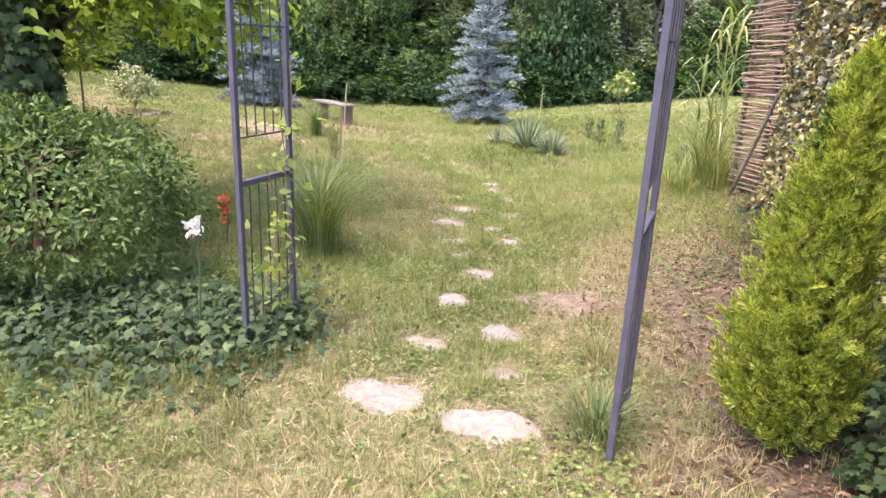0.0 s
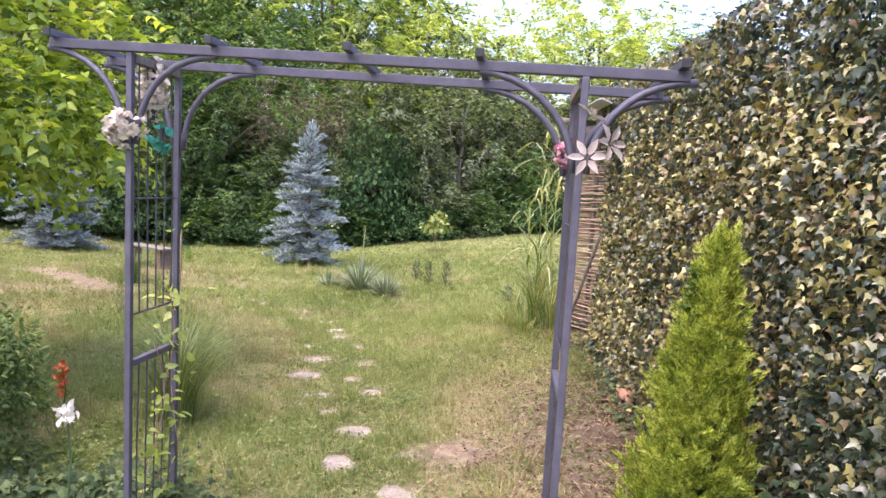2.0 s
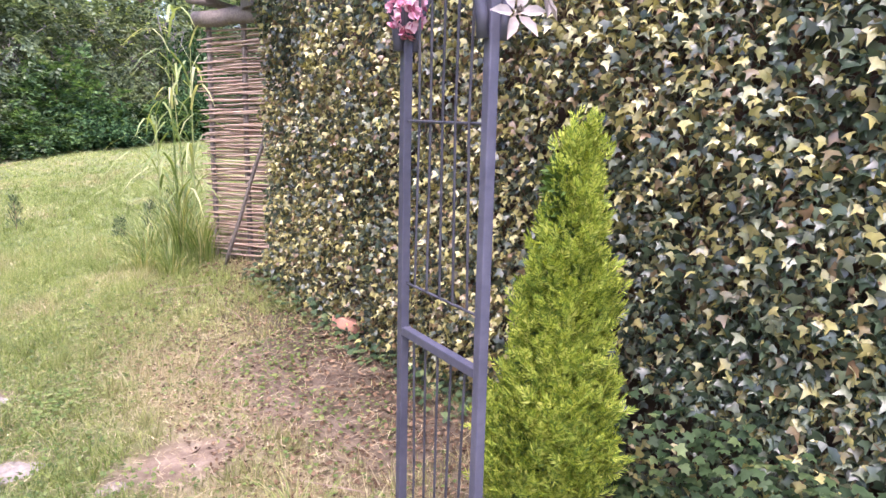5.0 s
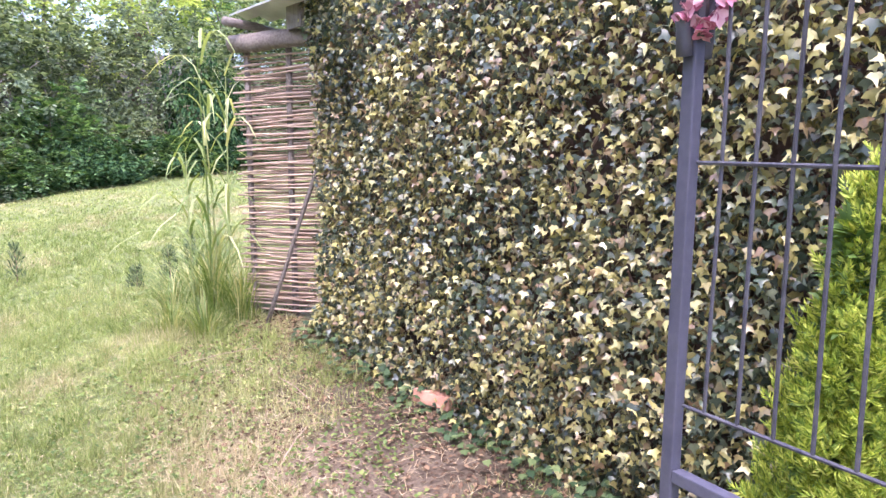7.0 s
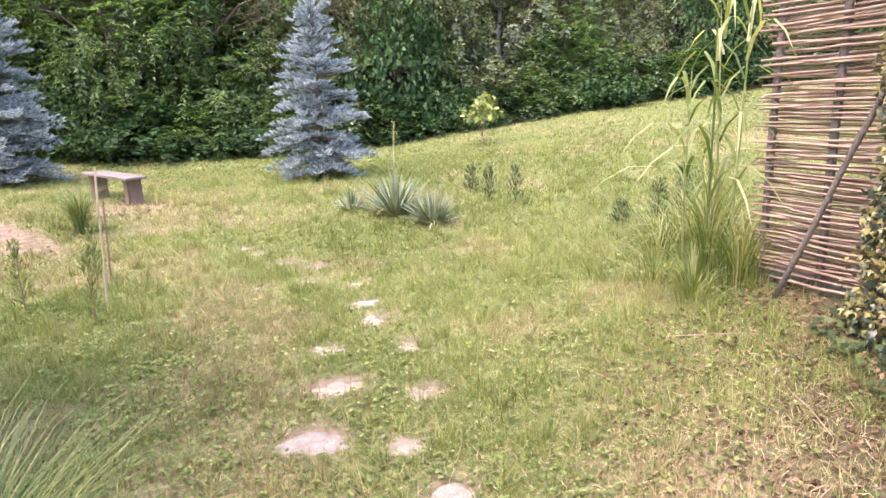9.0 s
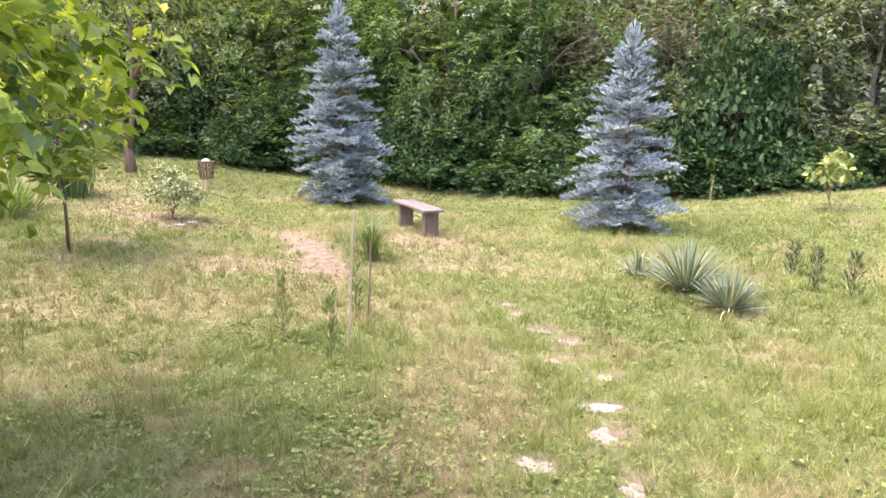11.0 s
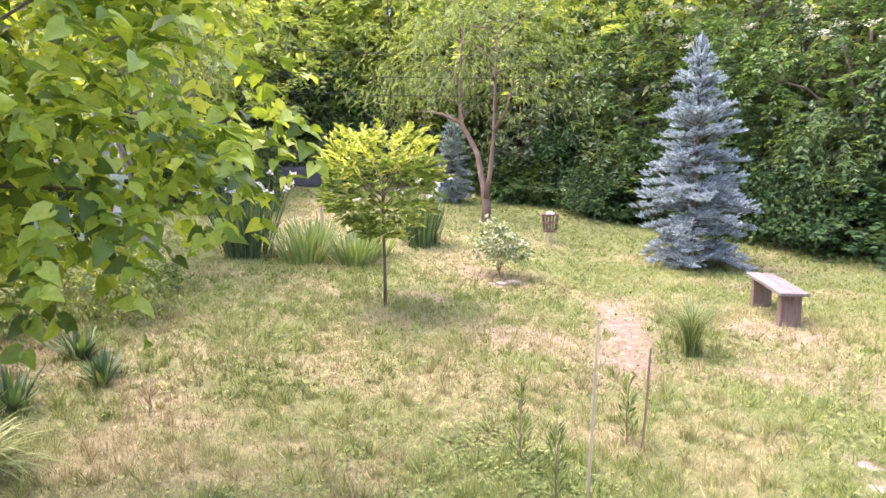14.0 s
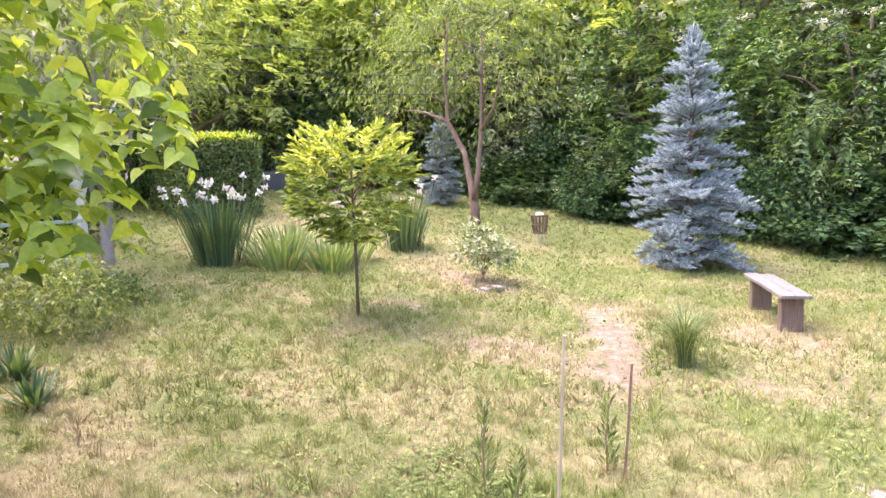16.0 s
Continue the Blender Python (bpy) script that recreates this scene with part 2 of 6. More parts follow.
M = {
    "turf": turf_mat("turf_soil", False),
    "blades": turf_mat("grass_blades", True),
    "steel": rough_mat("violet_grey_painted_steel", (0.070, 0.068, 0.098), (0.115, 0.110, 0.150), 14, 0.55, 0.2, 0.1, third=(0.21, 0.195, 0.20), spread=(0.35, 0.75)),
    "cap": rough_mat("black_plastic_cap", (0.012, 0.012, 0.014), (0.03, 0.03, 0.034), 20, 0.5, 0, 0.05),
    "rod": rough_mat("dark_steel_rod", (0.035, 0.033, 0.045), (0.09, 0.085, 0.10), 30, 0.55, 0.3, 0.1),
    "stone": rough_mat("pale_sandstone", (0.27, 0.22, 0.18), (0.46, 0.41, 0.365), 22, 0.95, 0, 1.0, 70, third=(0.62, 0.58, 0.54)),
    "stone_dirty": rough_mat("earthy_sandstone", (0.26, 0.205, 0.155), (0.42, 0.355, 0.29), 9, 0.95, 0, 0.9, 60, third=(0.58, 0.53, 0.47)),
    "brick": rough_mat("terracotta_brick", (0.34, 0.15, 0.10), (0.47, 0.25, 0.17), 12, 0.9, 0, 0.5),
    "wood_grey": rough_mat("weathered_grey_wood", (0.12, 0.095, 0.08), (0.27, 0.225, 0.195), 5, 0.85, 0, 0.5, 30, (1, 14, 14)),
    "leg_wood": rough_mat("brown_split_wood", (0.11, 0.075, 0.055), (0.27, 0.195, 0.15), 6, 0.85, 0, 0.6, 30, (12, 12, 1)),
    "plank": rough_mat("weathered_plank", (0.12, 0.10, 0.09), (0.25, 0.22, 0.20), 4, 0.8, 0, 0.4, 22, (1, 16, 1)),
    "stick": rough_mat("dry_wicker_sticks", (0.25, 0.165, 0.12), (0.46, 0.345, 0.26), 7, 0.85, 0, 0.4, 40),
    "bark": rough_mat("brown_bark", (0.085, 0.058, 0.042), (0.21, 0.155, 0.12), 9, 0.9, 0, 0.8, 28, (1, 1, 0.3)),
    "bark_red": rough_mat("reddish_bark", (0.12, 0.075, 0.055), (0.25, 0.175, 0.135), 9, 0.9, 0, 0.7, 28, (1, 1, 0.3)),
    "bark_grey": rough_mat("grey_bark", (0.19, 0.17, 0.15), (0.36, 0.33, 0.30), 9, 0.9, 0, 0.7, 28, (1, 1, 0.3)),
    "limewash": rough_mat("limewashed_bark", (0.46, 0.43, 0.42), (0.74, 0.71, 0.70), 11, 0.9, 0, 0.6, 28, (1, 1, 0.4)),
    "bamboo": rough_mat("pale_cane", (0.42, 0.345, 0.24), (0.60, 0.51, 0.37), 10, 0.6, 0, 0.2),
    "twig": rough_mat("brown_twig", (0.17, 0.10, 0.07), (0.32, 0.21, 0.15), 12, 0.85, 0, 0.3),
    "dead_vine": rough_mat("grey_brown_dead_stems", (0.13, 0.085, 0.055), (0.31, 0.225, 0.15), 12, 0.9, 0, 0.3),
    "white_edge": leaf_mat("white_edged_leaves", [(0.0, (0.11, 0.16, 0.06)), (0.5, (0.28, 0.34, 0.18)), (1.0, (0.66, 0.67, 0.52))], 0.3, 0.5),
    "green_grass": leaf_mat("green_grass_blades", [(0.0, (0.055, 0.10, 0.035)), (0.6, (0.13, 0.19, 0.07)), (0.9, (0.26, 0.30, 0.12)), (1.0, (0.45, 0.42, 0.22))], 0.3, 0.5),
    "trellis": rough_mat("pale_green_painted_laths", (0.24, 0.31, 0.22), (0.40, 0.46, 0.35), 8, 0.7, 0, 0.2),
    "dark_wall": rough_mat("old_shed_wall", (0.035, 0.026, 0.022), (0.13, 0.075, 0.055), 3, 0.95, 0, 0.8, 18),
    "sheet": rough_mat("corrugated_roof_sheet", (0.42, 0.42, 0.43), (0.62, 0.62, 0.63), 4, 0.55, 0.3, 0.2),
    "cable": rough_mat("black_cable", (0.02, 0.02, 0.02), (0.04, 0.04, 0.04), 9, 0.6, 0, 0),
    "bin": rough_mat("dark_grey_tarpaulin", (0.05, 0.052, 0.065), (0.10, 0.10, 0.12), 5, 0.6, 0, 0.3),
    "basket": rough_mat("brown_wicker", (0.11, 0.065, 0.045), (0.24, 0.155, 0.11), 20, 0.85, 0, 0.5),
    "ivy": leaf_mat("variegated_ivy", [(0.0, (0.022, 0.032, 0.022)), (0.22, (0.055, 0.070, 0.045)), (0.42, (0.120, 0.130, 0.075)), (0.53, (0.20, 0.125, 0.070)), (0.64, (0.26, 0.225, 0.09)), (0.85, (0.40, 0.355, 0.125)), (1.0, (0.46, 0.43, 0.22))], 0.15, 0.32, 0.40, 0.9, gloss=0.6),
    "ivy_green": leaf_mat("green_ivy", [(0.0, (0.020, 0.036, 0.022)), (0.5, (0.058, 0.084, 0.048)), (0.85, (0.12, 0.145, 0.085)), (1.0, (0.34, 0.35, 0.24))], 0.15, 0.30, 0.25, 1.1, gloss=0.6),
    "ivy_dark": leaf_mat("dark_ivy", [(0.0, (0.020, 0.040, 0.017)), (0.6, (0.050, 0.084, 0.032)), (1.0, (0.13, 0.17, 0.065))], 0.2, 0.55, 0.2, gloss=0.25),
    "privet": leaf_mat("privet_leaves", [(0.0, (0.065, 0.115, 0.038)), (0.5, (0.125, 0.195, 0.06)), (1.0, (0.24, 0.31, 0.11))], 0.3, 0.5, 0.2, gloss=0.25),
    "linden": leaf_mat("bright_broad_leaves", [(0.0, (0.08, 0.14, 0.025)), (0.4, (0.25, 0.36, 0.05)), (0.75, (0.45, 0.55, 0.085)), (1.0, (0.60, 0.66, 0.17))], 0.46, 0.4, 0.25, 0.8, gloss=0.45),
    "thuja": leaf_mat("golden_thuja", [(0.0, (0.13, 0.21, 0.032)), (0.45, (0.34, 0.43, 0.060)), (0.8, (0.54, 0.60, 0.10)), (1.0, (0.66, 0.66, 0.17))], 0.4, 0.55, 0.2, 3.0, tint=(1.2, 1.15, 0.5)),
    "thuja_shaded": leaf_mat("shaded_thuja", [(0.0, (0.05, 0.10, 0.022)), (1.0, (0.14, 0.22, 0.045))], 0.2, 0.6),
    "spruce": leaf_mat("blue_spruce_needles", [(0.0, (0.13, 0.18, 0.19)), (0.40, (0.37, 0.45, 0.465)), (1.0, (0.70, 0.78, 0.80))], 0.26, 0.8, 0.16, 2.0, tint=(1, 1, 1), gloss=0.08),
    "wood_a": leaf_mat("grey_green_leaves", [(0.0, (0.042, 0.066, 0.038)), (0.5, (0.128, 0.172, 0.100)), (1.0, (0.29, 0.35, 0.215))], 0.42, 0.5, 0.3, 0.5),
    "wood_b": leaf_mat("mid_green_leaves", [(0.0, (0.026, 0.062, 0.026)), (0.5, (0.085, 0.160, 0.058)), (1.0, (0.215, 0.335, 0.125))], 0.45, 0.5, 0.3, 0.5),
    "wood_c": leaf_mat("light_green_leaves", [(0.0, (0.20, 0.285, 0.085)), (0.5, (0.38, 0.48, 0.155)), (1.0, (0.58, 0.64, 0.28))], 0.62, 0.5, 0.3, 0.5),
    "under": leaf_mat("dark_undergrowth_leaves", [(0.0, (0.016, 0.040, 0.020)), (0.6, (0.050, 0.108, 0.044)), (1.0, (0.13, 0.215, 0.085))], 0.35, 0.65, 0.25, 0.7, gloss=0.08),
    "gold": leaf_mat("golden_leaves", [(0.0, (0.16, 0.24, 0.045)), (0.4, (0.32, 0.40, 0.085)), (0.75, (0.52, 0.56, 0.15)), (1.0, (0.70, 0.70, 0.29))], 0.45, 0.45, 0.0, gloss=0.4),
    "gold_shaded": leaf_mat("shaded_green_lower_leaves", [(0.0, (0.09, 0.15, 0.032)), (0.6, (0.23, 0.32, 0.075)), (1.0, (0.45, 0.51, 0.15))], 0.35, 0.45),
    "willow": leaf_mat("narrow_grey_leaves", [(0.0, (0.13, 0.18, 0.055)), (0.6, (0.26, 0.32, 0.11)), (1.0, (0.42, 0.46, 0.20))], 0.4, 0.5, 0.2, 0.6),
    "wispy": leaf_mat("thin_olive_leaves", [(0.0, (0.09, 0.135, 0.06)), (0.6, (0.20, 0.27, 0.115)), (1.0, (0.34, 0.41, 0.20))], 0.5, 0.5, 0.2, 0.6),
    "yucca": leaf_mat("blue_green_swords", [(0.0, (0.085, 0.13, 0.08)), (0.6, (0.18, 0.235, 0.155)), (0.9, (0.30, 0.34, 0.225)), (1.0, (0.54, 0.47, 0.29))], 0.15, 0.5),
    "iris": leaf_mat("iris_blades", [(0.0, (0.05, 0.10, 0.055)), (0.75, (0.11, 0.18, 0.085)), (1.0, (0.24, 0.30, 0.13))], 0.3, 0.45),
    "iris_pale": leaf_mat("pale_iris_blades", [(0.0, (0.11, 0.19, 0.075)), (0.6, (0.22, 0.31, 0.125)), (0.9, (0.36, 0.41, 0.20)), (1.0, (0.52, 0.46, 0.27))], 0.3, 0.5),
    "reed": leaf_mat("reed_blades", [(0.0, (0.13, 0.19, 0.055)), (0.6, (0.30, 0.36, 0.14)), (1.0, (0.54, 0.53, 0.30))], 0.35, 0.5),
    "long_grass": leaf_mat("long_grass_blades", [(0.0, (0.10, 0.16, 0.035)), (0.5, (0.21, 0.27, 0.075)), (1.0, (0.46, 0.42, 0.20))], 0.35, 0.5),
    "weed": leaf_mat("broad_weeds", [(0.0, (0.07, 0.115, 0.028)), (0.6, (0.135, 0.19, 0.050)), (1.0, (0.25, 0.29, 0.10))], 0.35, 0.55, 0.3, 1.2),
    "clover": leaf_mat("clover_leaves", [(0.0, (0.075, 0.12, 0.032)), (0.5, (0.165, 0.225, 0.065)), (0.9, (0.27, 0.32, 0.11)), (1.0, (0.42, 0.41, 0.19))], 0.3, 0.6, 0.25, 1.5, gloss=0.15),
    "dead": leaf_mat("straw", [(0.0, (0.26, 0.18, 0.10)), (0.5, (0.46, 0.36, 0.21)), (1.0, (0.64, 0.54, 0.36))], 0.15, 0.8, tint=(1, 1, 1)),
    "litter": leaf_mat("brown_leaf_litter", [(0.0, (0.055, 0.034, 0.023)), (0.5, (0.145, 0.090, 0.057)), (1.0, (0.30, 0.205, 0.125))], 0.1, 0.85, tint=(1, 1, 1), gloss=0.1),
    "petal_white": leaf_mat("white_petals", [(0.0, (0.70, 0.66, 0.60)), (1.0, (0.86, 0.84, 0.80))], 0.3, 0.6, tint=(1, 1, 1)),
    "petal_cream": leaf_mat("cream_cloth_petals", [(0.0, (0.46, 0.38, 0.31)), (0.5, (0.66, 0.60, 0.52)), (1.0, (0.80, 0.76, 0.70))], 0.25, 0.8, tint=(1, 1, 1)),
    "petal_pink": leaf_mat("magenta_cloth_petals", [(0.0, (0.44, 0.10, 0.20)), (0.5, (0.66, 0.30, 0.40)), (1.0, (0.80, 0.58, 0.64))], 0.25, 0.7, tint=(1, 1, 1)),
    "petal_red": leaf_mat("orange_red_petals", [(0.0, (0.50, 0.09, 0.03)), (1.0, (0.70, 0.22, 0.08))], 0.25, 0.7, tint=(1, 1, 1)),
    "petal_teal": leaf_mat("teal_cloth_leaves", [(0.0, (0.03, 0.28, 0.22)), (1.0, (0.10, 0.46, 0.38))], 0.25, 0.7, tint=(1, 1, 1)),
    "lily": leaf_mat("pale_lily_cloth", [(0.0, (0.36, 0.30, 0.27)), (1.0, (0.53, 0.46, 0.42))], 0.25, 0.7, tint=(1, 1, 1)),
    "elder": leaf_mat("creamy_blossom", [(0.0, (0.58, 0.58, 0.44)), (1.0, (0.78, 0.77, 0.64))], 0.2, 0.8, tint=(1, 1, 1)),
}


# ---- terrain ----
def softplus(v, k):
    return np.log1p(np.exp(np.clip(np.asarray(v, float) * k, -40, 40))) / k


def ground_z(x, y):
    """A shallow trough along the stepping stones, rising to both sides, and a wooded slope behind."""
    x, y = np.asarray(x, float), np.asarray(y, float)
    z = 0.09 * softplus(-x - 4.0, 2.0) + 0.09 * softplus(x - 1.1, 2.5)
    z = z - 0.07 * softplus(-x - 16.0, 1.0) - 0.07 * softplus(x - 14.0, 1.0)
    z = z + 0.16 * np.exp(-(((x - 3.1) / 1.2) ** 2 + ((y - 5.9) / 1.3) ** 2))
    z = z + 0.28 * softplus(y - 20.5, 1.2) - 0.24 * softplus(y - 45.0, 0.5)
    z = z + 0.012 * np.sin(x * 1.7 + 0.6 * y) + 0.010 * np.sin(y * 2.3 - x * 0.9)
    return z


def gz(x, y):
    return float(ground_z(x, y))


def value_noise(x, y, scale, seed):
    """Smooth random field in 0..1."""
    g = np.random.default_rng(seed).random((64, 64))
    u, v = np.asarray(x) * scale + 17.3, np.asarray(y) * scale + 9.1
    i, j = np.floor(u).astype(int), np.floor(v).astype(int)
    a, b = u - i, v - j
    a, b = a * a * (3 - 2 * a), b * b * (3 - 2 * b)
    p = lambda di, dj: g[(i + di) % 64, (j + dj) % 64]
    return (p(0, 0) * (1 - a) + p(1, 0) * a) * (1 - b) + (p(0, 1) * (1 - a) + p(1, 1) * a) * b


def blob(x, y, cx, cy, rx, ry, turn=0.0):
    c, s = math.cos(radians(turn)), math.sin(radians(turn))
    dx, dy = x - cx, y - cy
    return np.exp(-(((dx * c + dy * s) / rx) ** 2 + ((-dx * s + dy * c) / ry) ** 2))


# sunken stepping stones: place and half sizes
STONES = [(0.24, 2.25, .19, .14), (0.70, 2.07, .21, .14), (0.37, 2.80, .11, .08), (0.74, 2.97, .12, .11), (0.74, 2.53, .08, .07), (0.46, 3.40, .10, .12),
          (0.61, 3.90, .17, .09), (0.86, 3.47, .06, .05), (0.46, 4.30, .08, .05), (0.40, 4.72, .10, .07), (0.82, 4.76, .10, .07), (0.33, 5.27, .17, .09),
          (0.70, 5.17, .11, .09), (0.42, 5.75, .15, .09), (0.84, 5.58, .09, .08), (0.41, 6.25, .11, .07), (0.86, 6.15, .07, .07), (0.71, 6.65, .09, .10), (0.65, 6.98, .12, .06),
          (0.66, 7.45, .08, .06), (0.30, 7.66, .09, .05), (-0.06, 7.62, .07, .05), (0.34, 8.04, .09, .08), (0.10, 8.25, .10, .06), (-0.27, 8.84, .11, .05), (-0.10, 8.6, .09, .05)]


def turf_fields(x, y):
    """How dry the grass is and how bare the ground, both in 0..1."""
    x, y = np.asarray(x, float), np.asarray(y, float)
    n1, n2, n3 = value_noise(x, y, 0.45, 3), value_noise(x, y, 1.6, 5), value_noise(x, y, 5.0, 8)
    n4 = value_noise(x, y, 11.0, 12)
    dry = 0.30 * n1 + 0.32 * n2 + 0.28 * n3 + 0.16 * n4
    dry = np.clip((dry - 0.49) * 3.6, 0, 1)
    dry = dry + 0.6 * blob(x, y, 0.2, 1.3, 1.8, 0.9) + 0.4 * blob(x, y, -0.1, 2.7, 0.5, 0.9) + 0.6 * blob(x, y, 1.7, 2.9, 0.7, 1.6, -10) + 0.5 * blob(x, y, -3.2, 5.8, 1.2, 0.9)
    dry = dry + 0.95 * blob(x, y, -0.1, 5.9, 0.38, 1.4, 8) + 0.7 * blob(x, y, -0.9, 8.4, 0.35, 1.3, 35) + 0.6 * blob(x, y, -5.7, 10.9, 1.2, 0.5)
    dry = dry + 0.5 * blob(x, y, -0.35, 4.9, 0.4, 0.35) + 0.4 * blob(x, y, -3.0, 7.6, 1.5, 0.8)
    dry = np.clip(dry - 0.55 * blob(x, y, 0.5, 15.3, 9, 1.6) - 0.4 * blob(x, y, -7.5, 14.5, 3, 1.5) - 0.35 * blob(x, y, 0.3, 4.0, 0.7, 0.9), 0, 1)
    dry = np.clip(dry - 0.30 * blob(x, y, 0.3, 9.5, 3.2, 3.2), 0, 1) * (1 - 0.15 * np.clip((y - 5.5) / 2.0, 0, 1))
    bare = 1.3 * blob(x, y, -3.2, 10.6, 0.26, 0.75, 45) + 1.2 * blob(x, y, -2.35, 9.65, 0.24, 0.6, 40) + 0.9 * blob(x, y, 1.9, 1.75, 0.42, 0.75, -12)
    bare = bare + 1.3 * blob(x, y, 1.17, 3.45, 0.24, 0.19) + 0.8 * blob(x, y, 1.95, 3.2, 0.4, 0.9, -12) + 0.8 * blob(x, y, -5.5, 10.95, 0.6, 0.28)
    bare = bare + 0.7 * blob(x, y, -0.35, 4.95, 0.2, 0.2) + 0.6 * blob(x, y, 1.6, 9.0, 0.35, 0.2) + 0.7 * blob(x, y, -5.05, 9.6, 0.3, 0.12)
    bare = bare + 0.8 * blob(x, y, 2.4, 3.9, 0.35, 0.7, -12) + 0.6 * blob(x, y, -2.6, 4.5, 0.8, 0.4) + 0.7 * blob(x, y, -0.85, 1.5, 0.2, 0.15)
    dry = np.clip(dry + 0.55 * blob(x, y, 1.6, 4.2, 0.55, 0.9, -10), 0, 1)
    bare = bare + 0.5 * blob(x, y, 1.75, 3.9, 0.42, 0.8, -10)
    for k, (sx, sy, rx, ry) in enumerate(STONES):
        bare = np.maximum(bare, (0.95 if k % 3 else 0.7) * blob(x, y, sx + 0.02, sy + 0.05, rx * 1.25, ry * 1.35))
    bare = bare + 0.5 * np.clip((n2 * n1 - 0.62) * 6, 0, 1)
    return dry, np.clip(bare * (0.55 + 0.9 * n3), 0, 1)


# ---- mesh helpers ----
def np_mesh(name, verts, tris, mat, attrs=None):
    me = bpy.data.meshes.new(name)
    tris = np.asarray(tris, np.int32).reshape(-1, 3)
    me.vertices.add(len(verts))
    me.vertices.foreach_set("co", np.asarray(verts, np.float32).ravel())
    me.loops.add(tris.size)
    me.loops.foreach_set("vertex_index", tris.ravel())
    me.polygons.add(len(tris))
    me.polygons.foreach_set("loop_start", np.arange(0, tris.size, 3, dtype=np.int32))
    me.polygons.foreach_set("loop_total", np.full(len(tris), 3, np.int32))
    me.update(calc_edges=True)
    if mat:
        me.materials.append(mat)
    for key, values in (attrs or {}).items():
        me.attributes.new(key, "FLOAT", "POINT").data.foreach_set("value", np.asarray(values, np.float32))
    return me


def part(name, bm, mat, parent=None, label="", smooth=False):
    """Links a bmesh as one mesh object under a thing or a part."""
    me = bpy.data.meshes.new(name)
    bmesh.ops.recalc_face_normals(bm, faces=bm.faces)
    if smooth:
        for f in bm.faces:
            f.smooth = True
    bm.to_mesh(me)
    bm.free()
    me.materials.append(mat)
    ob = new(name, me)
    if parent:
        ob.parent = parent
    return tagged(ob, label)


def mesh_part(name, me, parent=None, label=""):
    ob = new(name, me)
    if parent:
        ob.parent = parent
    return tagged(ob, label)


def thing(name, x, y, z, label, category, group="", turn=0.0, kind=""):
    ob = new(name)
    ob.empty_display_size = 0.1
    ob.matrix_basis = pose(x, y, z, 0, 0, turn)
    return tagged(ob, label, category, group, kind)


def tube(bm, pts, radii, sides=8, caps=True):
    """A tapering round bar along a line of points."""
    pts = [Vector(p) for p in pts]
    if not isinstance(radii, (list, tuple)):
        radii = [radii] * len(pts)
    rings = []
    for i, p in enumerate(pts):
        d = (pts[min(i + 1, len(pts) - 1)] - pts[max(i - 1, 0)]).normalized()
        a = d.orthogonal().normalized() if i == 0 else (ref - d * ref.dot(d)).normalized()
        ref = a
        b = d.cross(a)
        rings.append([bm.verts.new(p + (a * math.cos(k) + b * math.sin(k)) * radii[i]) for k in (2 * math.pi * s / sides for s in range(sides))])
    for r0, r1 in zip(rings, rings[1:]):
        for s in range(sides):
            bm.faces.new((r0[s], r0[(s + 1) % sides], r1[(s + 1) % sides], r1[s]))
    if caps:
        bm.faces.new(rings[0][::-1])
        bm.faces.new(rings[-1])
    return bm


def box(bm, cx, cy, cz, sx, sy, sz, bevel=0.0, m=None):
    b2 = bmesh.new()
    bmesh.ops.create_cube(b2, size=1.0)
    bmesh.ops.scale(b2, vec=(sx, sy, sz), verts=b2.verts)
    if bevel:
        bmesh.ops.bevel(b2, geom=list(b2.edges), offset=bevel, segments=2, profile=0.6, affect="EDGES")
    bmesh.ops.translate(b2, vec=(cx, cy, cz), verts=b2.verts)
    if m is not None:
        bmesh.ops.transform(b2, matrix=m, verts=b2.verts)
    me = bpy.data.meshes.new("tmp")
    b2.to_mesh(me)
    b2.free()
    bm.from_mesh(me)
    bpy.data.meshes.remove(me)
    return bm


def unit(v):
    return v / np.maximum(np.linalg.norm(v, axis=-1, keepdims=True), 1e-9)


